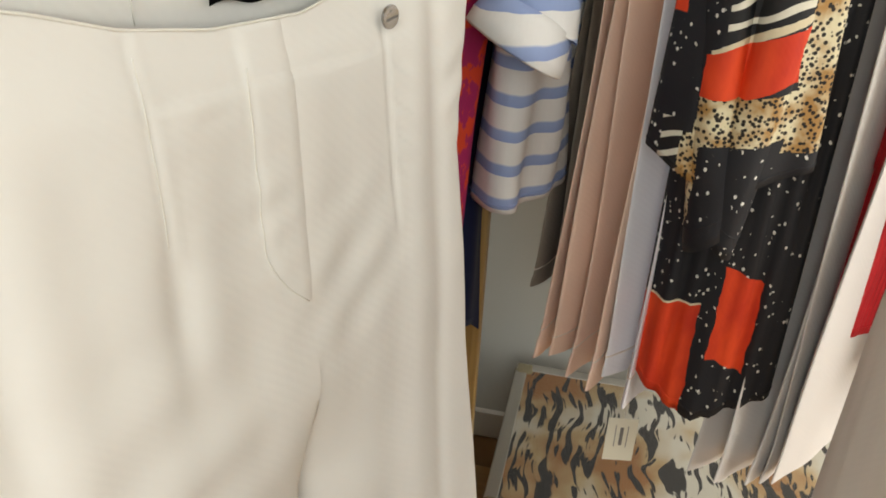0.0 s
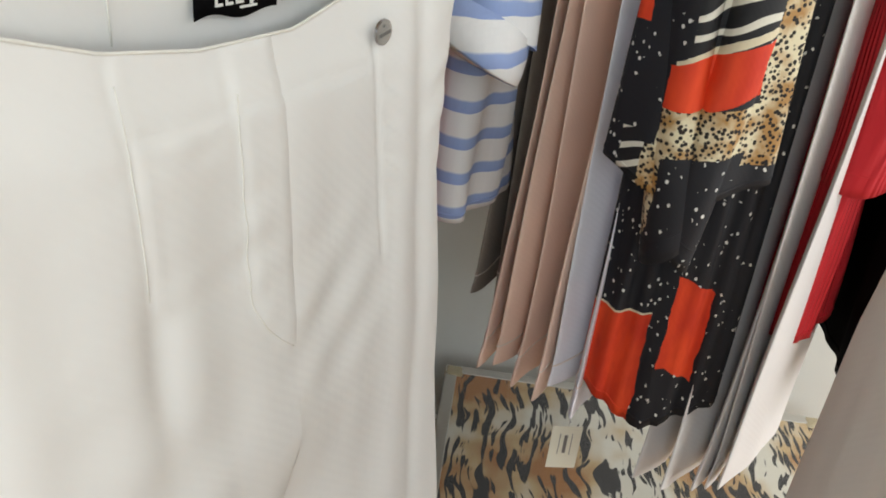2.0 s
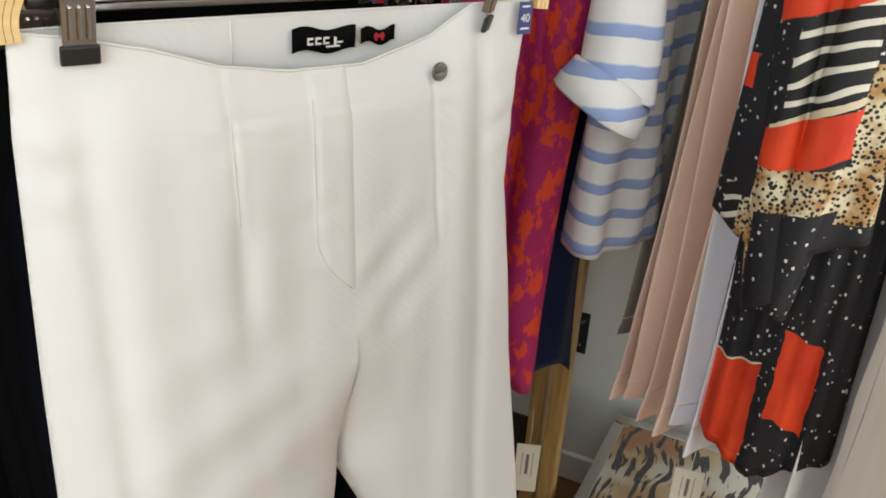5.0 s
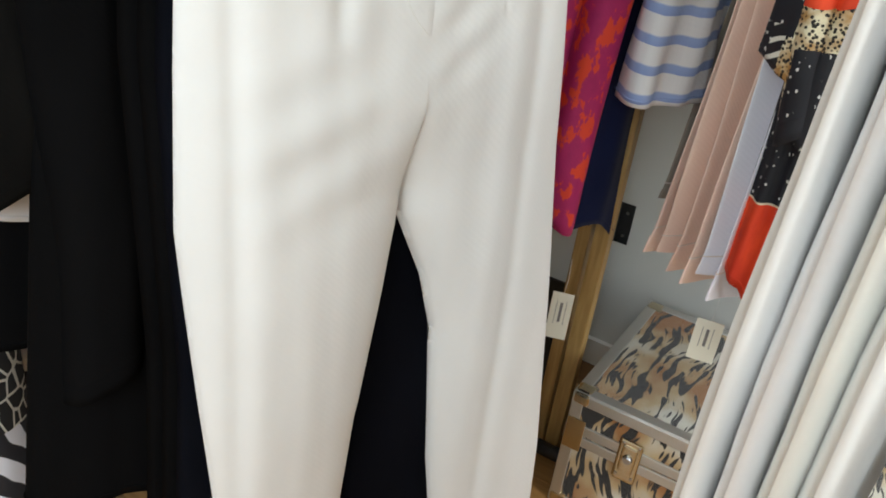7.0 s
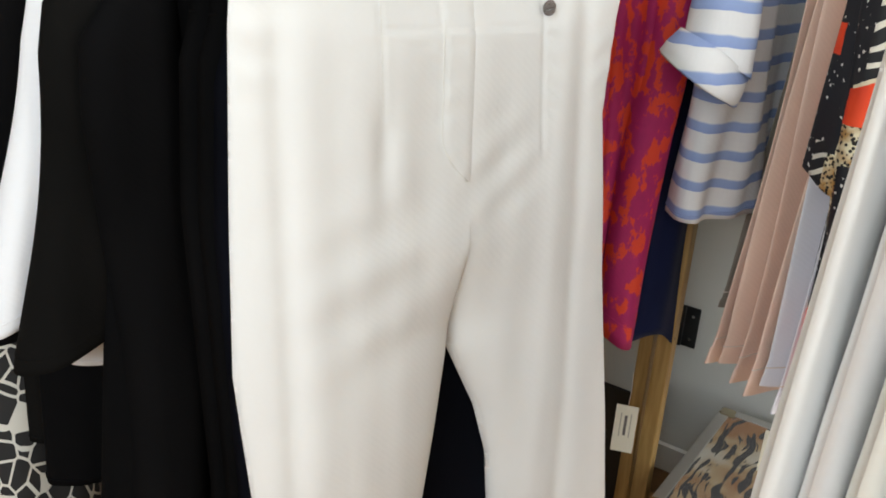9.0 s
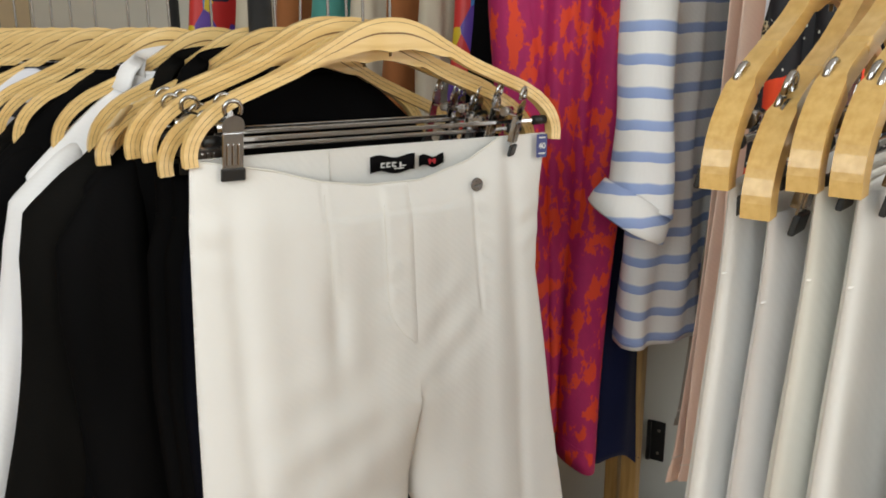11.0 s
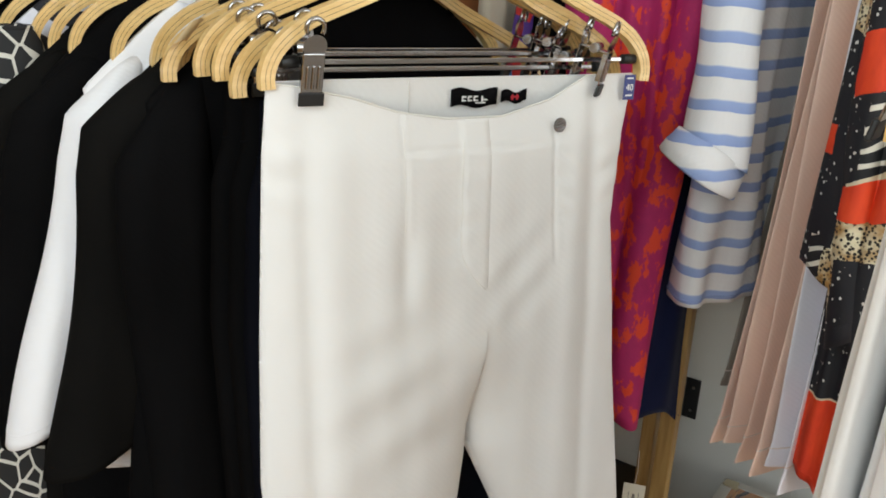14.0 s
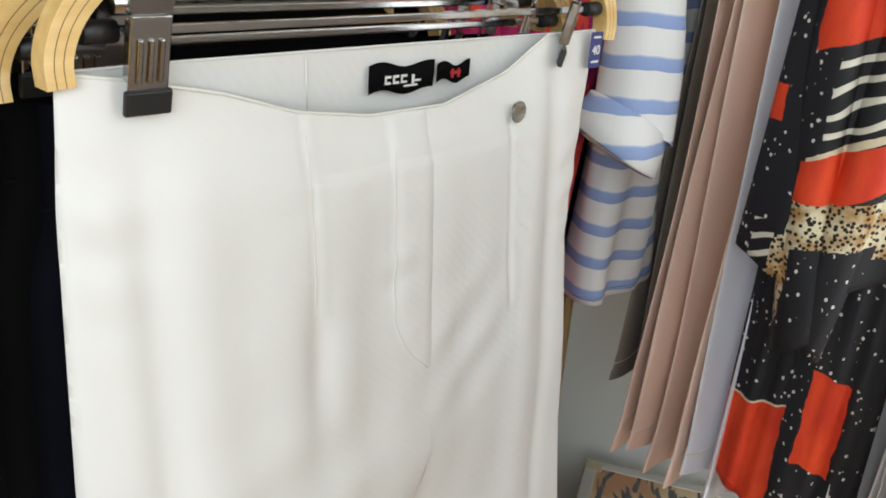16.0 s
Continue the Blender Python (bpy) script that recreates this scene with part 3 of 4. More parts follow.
RAIL1_Z, RAIL1_Y = 1.50, 0.197
TURN1 = 63.2
R1 = RAIL1_Z - HANG_Z
PLY_LABEL = "pale laminated plywood hanger with chrome clips on the clothes rail"


def front_trousers():
    x0 = 0.099
    m = at(x0, RAIL1_Y, 0, TURN1)
    t = thing("trousers", m, "white cotton trousers clipped by the waist, slightly sagging front waistband", "trousers")
    dip = [(-0.222, 0.0), (-0.193, -0.004), (-0.136, -0.016), (-0.089, -0.031), (-0.034, -0.039), (0.032, -0.039), (0.094, -0.022), (0.138, 0.002), (0.205, 0.002)]
    thick = [(0.08, 0.030), (0.4, 0.034), (0.75, 0.040), (0.95, 0.034), (1.1, 0.024), (1.2, 0.018), (1.24, 0.010), (1.266, 0.007)]
    half_l = half_leg("left_half", [(0.1, -0.05), (0.18, -0.045), (0.42, -0.032), (0.57, -0.023), (0.73, -0.002), (0.83, 0.010), (0.95, 0.017), (1.04, 0.0155), (1.27, 0.0155)],
                      [(0.1, -0.130), (0.24, -0.158), (0.45, -0.193), (0.63, -0.214), (0.77, -0.228), (0.85, -0.235), (1.03, -0.231), (1.2, -0.226), (1.235, -0.223), (1.266, -0.221)],
                      thick, dip, 1.266, 0.10, WHITE, -1, 0.97, front_seams, 260, 80, 0.4, [(0.1, -0.012), (0.6, -0.016), (1.0, 0.0), (1.3, 0.0)])
    half_r = half_leg("right_half", [(0.07, 0.204), (0.2, 0.158), (0.42, 0.117), (0.66, 0.087), (0.74, 0.062), (0.83, 0.018), (0.95, 0.010), (1.04, 0.0135), (1.27, 0.0135)],
                      [(0.07, 0.322), (0.11, 0.332), (0.21, 0.342), (0.39, 0.322), (0.67, 0.275), (0.86, 0.240), (1.0, 0.214), (1.1, 0.198), (1.2, 0.201), (1.266, 0.209)],
                      thick, dip, 1.266, 0.08, WHITE, 1, 0.97, front_seams, 260, 80, 0.4, [(0.08, 0.012), (0.6, 0.008), (0.9, 0.006), (1.0, 0.0), (1.3, 0.0)], 1.0, 0.03)
    part("left_half", half_l, None, t)
    part("right_half", half_r, None, t)
    # folded edge of the sagging front waist
    pts = [(x, -float(lerp(abs(x), [(0, 0.0075), (0.15, 0.0066), (0.205, 0.003), (0.221, 0.001)])), 1.266 + float(lerp(x, dip))) for x in np.linspace(-0.220, 0.203, 60)]
    part("waist_edge", tube(pts, 0.0010, 6), CREAM, t, "cream folded waist edge")
    pts = [(x, float(lerp(abs(x), [(0, 0.0072), (0.15, 0.0063), (0.205, 0.003), (0.221, 0.001)])), 1.266) for x in np.linspace(-0.220, 0.203, 40)]
    part("waist_edge", tube(pts, 0.0009, 6), WHITE, t)
    # seam of the back waistband
    part("back_seam", tube([(-0.073, 0.0064, 1.264), (-0.071, 0.0072, 1.232)], 0.0005, 6), CREAM, t)

    def ribbon(name, xs, z0, z1, curl, mate, label):
        n = 16
        P = np.array([[(x, 0.0058 - curl * max(0.0, (k / n - 0.55)) ** 2 * 4 * (1 if r else 0.8), z + 0.002 * math.sin(k * 0.5)) for k, x in enumerate(np.linspace(*xs, n + 1))] for r, z in enumerate((z0, (z0 + z1) / 2, z1))])
        me = grid(name, P, False, None, mate)
        ob = part(name, me, None, t, label)
        s = ob.modifiers.new("thickness", 'SOLIDIFY')
        s.thickness = 0.0008
        return ob
    lab = ribbon("label", (-0.024, 0.029), 1.236, 1.254, 0.006, LABELBLACK, "black woven brand label with white marks")
    for k, (a, b) in enumerate(((-0.012, -0.007), (-0.005, 0.0), (0.002, 0.007))):
        part("mark", boxes([(((a + b) / 2, 0.0042, 1.2465), (b - a, 0.0006, 0.0016)), (((a + b) / 2, 0.0042, 1.2425), (b - a, 0.0006, 0.0014)), ((a + 0.0007, 0.0042, 1.2445), (0.0013, 0.0006, 0.005))]), THREAD, lab)
    part("mark", boxes([((0.010, 0.0034, 1.240), (0.012, 0.0006, 0.0012)), ((0.012, 0.0034, 1.244), (0.002, 0.0006, 0.006)), ((0.016, 0.0032, 1.243), (0.005, 0.0006, 0.0012))]), THREAD, lab)
    tag = ribbon("size_tab", (0.037, 0.069), 1.239, 1.251, 0.0, LABELBLACK, "small black woven tab with red mark")
    part("mark", boxes([((0.053, 0.0041, 1.245), (0.010, 0.0006, 0.0022)), ((0.050, 0.0041, 1.2445), (0.002, 0.0006, 0.006)), ((0.056, 0.0041, 1.2445), (0.002, 0.0006, 0.006))]), LABELRED, tag)
    def on_front(x, z):
        """A point just proud of the front cloth."""
        h = float(lerp(z, thick))
        a, b = 0.0135, (-0.226 if x < 0.0135 else 0.19)
        tt = min(1.0, abs((x - a) / (b - a)))
        f = 0.0011 * float(bumpy(x * 26, z * 7, 0.4)) * min(1, max(0.12, (1.266 - z) / 0.25)) + 0.0012 * float(bumpy(x * 60 + z * 8, z * 16, 3.4)) * min(1, max(0.2, (1.266 - z) / 0.15))
        return (x, -h * math.sqrt(max(0, 1 - tt ** 3.2)) + f - float(front_seams(np.array([x]), np.array([z]))[0]) - 0.0005, z)
    fly = [on_front(-0.0195 + 0.034 * max(0.0, (1.095 - z) / 0.055) ** 2, z) for z in np.linspace(1.205, 1.043, 40)]
    part("fly_stitching", tube(fly, 0.0004, 5), CREAM, t, "cream topstitching of the fly")
    part("dart_stitching", tube([on_front(-0.087 + 0.03 * (1.22 - z), z) for z in np.linspace(1.222, 1.115, 24)], 0.00035, 5), CREAM, t)
    # metal button
    bm = bmesh.new()
    bmesh.ops.create_cone(bm, cap_ends=True, segments=32, radius1=0.0082, radius2=0.0078, depth=0.002)
    bmesh.ops.bevel(bm, geom=[e for e in bm.edges if len(e.link_faces) == 2 and e.calc_face_angle(0) > 0.8], offset=0.0005, segments=2, affect='EDGES')
    b = part("button", bm, CHROME, t, "round silver metal rivet")
    b.matrix_local = pose(0.100, -0.0172, 1.2165, 90, 0, 0)
    part("mark", boxes([((0.0005, -0.001, 0.0012), (0.011, 0.0016, 0.0004))]), INK, b).matrix_local = pose(0, 0, 0, 0, 0, 12)
    part("hole", boxes([((-0.001, 0.004, 0.0011), (0.0015, 0.0015, 0.0004))]), INK, b)
    # size sticker
    st = part("size_sticker", boxes([((0.196, -0.011, 1.254), (0.0155, 0.0008, 0.028))], 0.0003), STICKER, t, "navy paper size sticker reading 40")
    st.rotation_euler = (0, 0, 0)
    fc = bpy.data.curves.new("size_number", 'FONT')
    fc.body, fc.size, fc.extrude, fc.align_x = "40", 0.0105, 0.0002, 'CENTER'
    f = new("size_number", fc)
    f.data.materials.append(THREAD)
    f.parent = st
    f.matrix_local = pose(0.196, -0.0117, 1.2505, 90, 0, 0)
    part("mark", boxes([((0.196, -0.0116, 1.264), (0.009, 0.0004, 0.0016)), ((0.196, -0.0116, 1.245), (0.010, 0.0004, 0.0016))]), THREAD, st)
    h = hanger(at(x0, RAIL1_Y, HANG_Z, TURN1), R1, label=PLY_LABEL, group="hangers on the rail")
    return t


def plain_trousers(x, y, z, turn, material, label, group, length=1.0, waist=0.2, hip=0.225, hem=0.12, seed=0.0, thick=1.0, name="trousers", spread=0.02, rows=90, cols=26, band=True, wrinkle=2.2, straight=False):
    t = thing(name, at(x, y, z, turn), label, "trousers", group)
    th = [(-length, 0.020 * thick), (-length * 0.5, 0.026 * thick), (-0.3, 0.030 * thick), (-0.12, 0.022 * thick), (0, 0.014 * thick)]
    for nm, sg in (("left_half", -1), ("right_half", 1)):
        inn = [(-length, sg * spread), (-0.5, sg * spread * 0.5), (-0.28, 0.0), (0, 0.0)]
        out = [(-length, sg * (spread + hem)), (-0.62, sg * hip), (-0.3, sg * (waist + 0.75 * (hip - waist))), (-0.055, sg * (waist + 0.004)), (0, sg * waist)] if straight else [(-length, sg * (spread + hem)), (-0.6, sg * hip * 0.93), (-0.25, sg * hip), (-0.1, sg * (hip * 0.97)), (-0.055, sg * (waist + 0.002)), (0, sg * waist)]
        me = half_leg(nm, inn, out, th, None, 0.0, -length, material, sg, -0.27, None, rows, cols, seed + sg, None, wrinkle)
        part(nm, me, None, t)
    if band:
        w = waist + 0.003
        pts = [(w * math.cos(a), 0.016 * thick * math.sin(a), -0.055) for a in np.linspace(0, 2 * math.pi, 40)]
        part("waist_seam", tube(pts, 0.0011, 6, False), material, t)
    return t


# ---- folded trousers that hang as narrow pleated lengths ----
def folded_trousers(x, y, z_top, z_hem, turn, material, label, group, width=0.23, layers=2, gap=0.022, seed=0.0, hemline=None, hem_at=0.055, lean=0.0):
    t = thing("folded_trousers", at(x, y, 0, turn), label, "trousers", group)
    for k in range(layers):
        rows, cols = 70, 36
        zz = np.linspace(z_hem + 0.012 * math.sin(seed * 3 + k * 2), z_top, rows)
        a = np.linspace(0, 2 * math.pi, cols, endpoint=False)
        P = np.zeros((rows, cols, 3))
        for i, q in enumerate(zz):
            f = (z_top - q) / (z_top - z_hem)
            w = width * (0.40 + 0.10 * f) * (1.0 + 0.08 * max(0.0, (f - 0.93) / 0.07))
            th = 0.0045 + 0.0035 * f + 0.001 * math.sin(q * 9 + seed + k)
            px = w * np.cos(a)
            py = th * np.sin(a) + 0.006 * f * bumpy(px * 22, q * 4, seed + k) + 0.012 * (px / w) ** 2 * math.sin(seed * 2 + k * 1.7 + q * 2)
            off = (k - (layers - 1) / 2) * gap * (0.8 + 0.5 * f) + lean * f
            P[i] = np.stack([px + 0.012 * math.sin(q * 5 + k * 2 + seed) * f, py + off, np.full(cols, q) - 0.012 * (px / w) * (f > 0.97)], 1)
        ob = part("leg", grid("leg", P, True, None, material), None, t)
        if hemline:
            i = int(np.argmin(abs(zz - (z_hem + hem_at))))
            ring = [tuple(P[i, j] + (P[i, j] - P[i].mean(0)) * np.array([0.006, 0.06, 0])) for j in range(cols)]
            part("hem_stitching", tube(ring + ring[:1], 0.0011, 5, False), hemline, ob)
    return t


# ---- tops, jackets and dresses ----
def top_garment(name, m, label, category, material, z_sh, z_hem, half=0.205, neck=0.075, flare=0.03, thick=0.035, sleeve=None, sleeve_w=0.062, splay=0.05, seed=0.0, wrinkle=1.0, slots=None, group="", pleat=0.0, collar=None, hem_wave=0.0, sleeve_slots=None, drop=0.10):
    """Hangs from a hanger whose arm ends are at height z_sh. sleeve: height of the cuff."""
    t = thing(name, m, label, category, group)
    rows, cols = 90, 72
    a = np.linspace(0, 2 * math.pi, cols, endpoint=False)
    P = np.zeros((rows, cols, 3))
    z_nk = z_sh + drop
    for i in range(rows):
        f = i / (rows - 1)
        if f < 0.2:
            g = f / 0.2
            q = z_nk - (z_nk - z_sh) * g
            w = neck + (half - neck) * g ** 0.85
            th = 0.018 + (thick - 0.018) * g
        else:
            g = (f - 0.2) / 0.8
            q = z_sh - (z_sh - z_hem) * g
            w = half - 0.012 * math.sin(min(1, g * 3) * math.pi) + flare * g
            th = thick * (1 + 0.25 * g)
        x = w * np.sign(np.cos(a)) * np.abs(np.cos(a)) ** 0.8
        y = th * np.sign(np.sin(a)) * np.abs(np.sin(a)) ** 0.8
        amp = wrinkle * (0.003 + 0.008 * f)
        y = y + amp * bumpy(x * 38, q * 5, seed) * (np.abs(np.sin(a)) ** 0.5)
        if pleat:
            y = y + pleat * np.sin(x * (210 if pleat < 0.008 else 150) + 2 * bumpy(x * 9, q * 3, seed)) * np.clip(f * 3, 0.3, 1) * np.abs(np.sin(a)) ** 0.5
        zz = np.full(cols, q)
        if hem_wave:
            zz = zz + hem_wave * np.sin(x * 30 + seed) * np.clip((f - 0.7) / 0.3, 0, 1)
        P[i] = np.stack([x, y, zz], 1)
    ob = part("body", grid("body", P, True, None, None if slots else material, slots), None, t)
    s = ob.modifiers.new("thickness", 'SOLIDIFY')
    s.thickness = 0.0012
    ring = [tuple(v) for v in P[-2] * np.array([1.006, 1.02, 1])]
    part("hem_edge", tube(ring + ring[:1], 0.0016, 5, False), material, t)
    ring = [tuple(v) for v in P[0]]
    part("neck_binding", tube(ring + ring[:1], 0.0028, 6, False), material, t)
    if sleeve is not None:
        for sg in (-1, 1):
            R, C = 50, 28
            b = np.linspace(0, 2 * math.pi, C, endpoint=False)
            Q = np.zeros((R, C, 3))
            for i in range(R):
                f = i / (R - 1)
                q = z_sh + 0.035 - (z_sh + 0.035 - sleeve) * f
                cx = sg * (half - 0.024 - 0.03 * max(0, 1 - f / 0.14) + splay * f + 0.01 * math.sin(f * 5 + seed))
                grow = min(1.0, f / 0.14) ** 0.5
                w = max(0.004, sleeve_w * grow * (0.8 + 0.3 * min(1, f * 4) - 0.12 * f))
                x = cx + w * np.sign(np.cos(b)) * np.abs(np.cos(b)) ** 0.85
                y = -0.012 + (0.03 + 0.012 * f) * max(0.1, grow) * np.sin(b) + wrinkle * 0.006 * bumpy(x * 50, q * 11, seed + 5 + sg)
                Q[i] = np.stack([x, y, np.full(C, q) - 0.02 * sg * (x - cx) / w * f], 1)
            so = part("sleeve", grid("sleeve", Q, True, None, None if sleeve_slots else material, sleeve_slots), None, t)
            s = so.modifiers.new("thickness", 'SOLIDIFY')
            s.thickness = 0.0012
            ring = [tuple(v) for v in Q[-3]]
            part("cuff_edge", tube(ring + ring[:1], 0.0018, 6, False), material, so)
    if collar:
        c = np.linspace(-math.pi * 0.15, math.pi * 1.15, 40)
        rings = []
        for lift, out in ((0.0, 0.0), (0.02, 0.004), (0.032, 0.0), (0.018, 0.016), (-0.004, 0.028)):
            rings.append(np.stack([(neck + out) * np.cos(c), (0.022 + out) * np.sin(c) - 0.004, z_nk + lift - 0.012 + 0.012 * np.sin(c)], 1))
        co = part("collar", grid("collar", np.array(rings), False, None, collar), None, t)
        s = co.modifiers.new("thickness", 'SOLIDIFY')
        s.thickness = 0.002
    return t


# ---- first rail: trousers and black and white clothes ----
def rack(name, x0, x1, y, z, posts, label, foot=0.0):
    r = thing(name, pose(0, 0, 0), label, "clothes rack")
    part("rail", tube([(x0, y, z), (x1, y, z)], 0.012, 16), CHROME, r, "round chrome rail")
    for px in posts:
        part("post", tube([(px, y, 0.03), (px, y, z - 0.008)], 0.014, 16), STEEL, r)
        part("foot", tube([(px, y - 0.22, 0.018), (px, y + 0.22, 0.018)], 0.016, 14), STEEL, r)
    part("base_bar", tube([(min(posts), y - 0.03, 0.04), (max(posts), y - 0.03, 0.04)], 0.016, 14), STEEL, r, "black steel base bar near the floor")
    return r


rack("clothes_rack", -1.75, 0.16, RAIL1_Y, RAIL1_Z - 0.004, (-1.6, -0.09), "black steel clothes rack with a chrome rail full of clothes")
front_trousers()

for k, (x, turn, mate, name, ln) in enumerate(((0.063, 62.5, NAVY, "navy", 1.16), (0.040, 62.5, BLACK, "black", 1.10), (0.014, 62.0, BLACK, "black", 1.12))):
    hanger(at(x, RAIL1_Y, HANG_Z + (-0.012 if k == 0 else 0.001 * k), turn), R1 + (0.012 if k == 0 else -0.001 * k), label=PLY_LABEL, group="hangers on the rail")
    plain_trousers(x, RAIL1_Y, HANG_Z - 0.006 + (-0.012 if k == 0 else 0), turn, mate, name + " wide-leg trousers clipped to a plywood hanger", "dark trousers on the rail", ln, 0.2, 0.222, 0.2, k * 1.7, 0.62)
h = hanger(at(-0.038, RAIL1_Y, HANG_Z - 0.02, 63.5, 3), R1 + 0.02, clips=False, label="pale plywood hanger with old sticky tape on its end", group="hangers on the rail")
P = np.array([[(-0.214 + 0.013 * math.cos(b) * (1 + 0.15 * math.sin(3 * b)) + 0.016 * i / 6, 0.012 * math.sin(b), 0.026 + 0.014 * math.cos(b + 1) + 0.022 * i / 6) for b in np.linspace(0, 2 * math.pi, 16, endpoint=False)] for i in range(7)])
part("tape", grid("tape", P, True, None, TAPE), None, h, "wrinkled yellowed sticky tape")


def hung_top(x, turn, label, category, material, z_hem, name="jacket", solid=False, y=RAIL1_Y, zr=RAIL1_Z, low=0.0, **kw):
    z = HANG_Z - 0.008 - low
    hanger(at(x, y, z, turn), zr - z, clips=False, label="pale laminated plywood hanger inside a garment on the rail", group="hangers on the rail", squash=0.99)
    return top_garment(name, at(x, y, 0, turn), label, category, material, z - 0.026, z_hem, **{"half": 0.226, "neck": 0.095, "drop": 0.112, **kw})


hung_top(-0.066, 64, "long black crepe jacket hanging from a plywood hanger", "jacket", BLACK, 0.42, sleeve=0.60, seed=1.0, collar=BLACK, flare=0.08, splay=0.01, sleeve_w=0.05)
hung_top(-0.105, 63, "black jacket with elbow-length sleeves on a plywood hanger", "jacket", BLACK2, 0.42, sleeve=0.825, seed=2.2, sleeve_w=0.056, collar=BLACK2, splay=0.075)
hung_top(-0.172, 63, "white cotton shirt with long sleeves on a plywood hanger", "shirt", SHIRT, 0.77, name="shirt", sleeve=0.842, seed=3.1, sleeve_w=0.040, collar=SHIRT, splay=0.092)
hung_top(-0.25, 62, "black jersey top hanging from a plywood hanger", "top", BLACK, 0.55, name="top", sleeve=0.80, seed=4.4)


def dress_bands(x, y, z):
    return 0 if z > 0.37 else (1 if z > 0.21 else 2)


hanger(at(-0.330, RAIL1_Y, HANG_Z - 0.008, 62), R1 + 0.008, clips=False, label="pale laminated plywood hanger inside a garment on the rail", group="hangers on the rail", squash=0.99)
top_garment("dress", at(-0.330 - 0.235 * 0.47, RAIL1_Y - 0.235 * 0.883, 0, 62), "black dress with white scribbles, zebra band and polka-dot hem", "dress", SCRIBBLE, 1.22, 0.08, half=0.068, neck=0.045, drop=0.06, seed=5.2, flare=0.02, slots=([SCRIBBLE, ZEBRA, POLKA], dress_bands), hem_wave=0.014)
for k, (x, mate, nm, hem) in enumerate(((-0.29, BLACK2, "black sleeveless top on a plywood hanger", 0.6), (-0.40, ZEBRA, "black and white zebra-print tunic on a plywood hanger", 0.19), (-0.455, BLACK, "black vest on a plywood hanger", 0.55), (-0.50, BLACK, "black top on a plywood hanger", 0.5), (-0.545, NAVYBLUE, "dark blue blouse on a plywood hanger", 0.5), (-0.59, SHIRT, "white blouse on a plywood hanger", 0.6), (-0.635, BLACK, "black tunic on a plywood hanger", 0.4), (-0.68, BLACK2, "black cardigan on a plywood hanger", 0.45), (-0.79, NAVYBLUE, "dark blue top on a plywood hanger", 0.5), (-0.90, BLACK, "black dress on a plywood hanger", 0.3), (-1.02, SHIRT, "white top on a plywood hanger", 0.55), (-1.15, BLACK2, "black jacket on a plywood hanger", 0.4))):
    hung_top(x, 60 + 3 * math.sin(k * 2.0), nm, "top", mate, hem, name="top", seed=6.0 + k, sleeve=0.8 if mate in (SHIRT, BLACK2) else None)

# ---- rail at the right: white trousers on solid beech hangers ----
RAIL3_Y, RAIL3_Z = 0.163, 1.535
rack("clothes_rack", 0.40, 1.75, RAIL3_Y, RAIL3_Z - 0.004, (1.0, 1.65), "black steel clothes rack with white trousers on its rail")
for k, (x, turn, dz, mate, nm) in enumerate(((0.537, 86, 0.003, WHITE, "white"), (0.565, 85, -0.012, OFFWHITE, "off-white"), (0.596, 83, 0.006, CREAM, "cream"), (0.622, 82, 0.005, WHITE, "white"), (0.690, 82, 0.0, WHITE, "white"))):
    z = 1.300 + dz
    hanger(at(x, RAIL3_Y, z, turn), RAIL3_Z - z, True, True, "varnished solid beech hanger with chrome trouser clips", "beech hangers on the rail")
    plain_trousers(x, RAIL3_Y, z - 0.004, turn, mate, nm + " wide trousers clipped to a beech hanger", "white trousers on the rail", 1.06, 0.198, 0.262, 0.240, 3.0 + k * 1.3, 0.6, wrinkle=1.5, straight=True)

# ---- back rail along the wall ----
RAIL2_Y, RAIL2_Z = 0.92, 1.78
rack("clothes_rack", -1.2, 1.55, RAIL2_Y, RAIL2_Z - 0.004, (-1.1, 1.45), "black steel clothes rack with a chrome rail against the wall")
HZ2 = 1.62


def back_hanger(x, turn, y=RAIL2_Y, z=HZ2):
    return hanger(at(x, y, z, turn), RAIL2_Z - z, True, False, "varnished beech hanger on the rail along the wall", "hangers on the back rail")


def back_top(name, x, turn, label, category, material, z_hem, **kw):
    back_hanger(x, turn)
    return top_garment(name, at(x, RAIL2_Y, 0, turn), label, category, material, HZ2 + 0.012, z_hem, **kw)


def face_out(x, turn, z=RAIL2_Z, y0=0.62):
    """A short chrome arm that brings a hanger forward of the rail."""
    a = thing("face_out_arm", pose(x, 0, z), "short chrome display arm hooked over the back rail", "display arm")
    part("arm", tube([(0, RAIL2_Y + 0.02, 0.022), (0, RAIL2_Y, 0.026), (0, RAIL2_Y - 0.03, 0.010), (0, y0, -0.004)], 0.006, 12), CHROME, a)
    part("stop", tube([(0, y0, -0.004), (0, y0 - 0.004, 0.012)], 0.006, 10), CHROME, a)


face_out(0.045, 30)
hanger(at(0.045, 0.735, HZ2, 25), RAIL2_Z - HZ2, True, False, "varnished beech hanger on a display arm", "hangers on the back rail")
top_garment("blouse", at(0.056, 0.735, 0, 25), "magenta blouse with orange blotches on the back rail", "blouse", MAGENTA, HZ2 + 0.012, 0.70, half=0.118, neck=0.06, sleeve=0.64, seed=1.2, pleat=0.0095, sleeve_w=0.036, splay=-0.055, flare=-0.085, thick=0.03)
back_top("top", -0.045, 70, "black sleeveless top on the back rail", "top", BLACK, 0.62, seed=2.0)
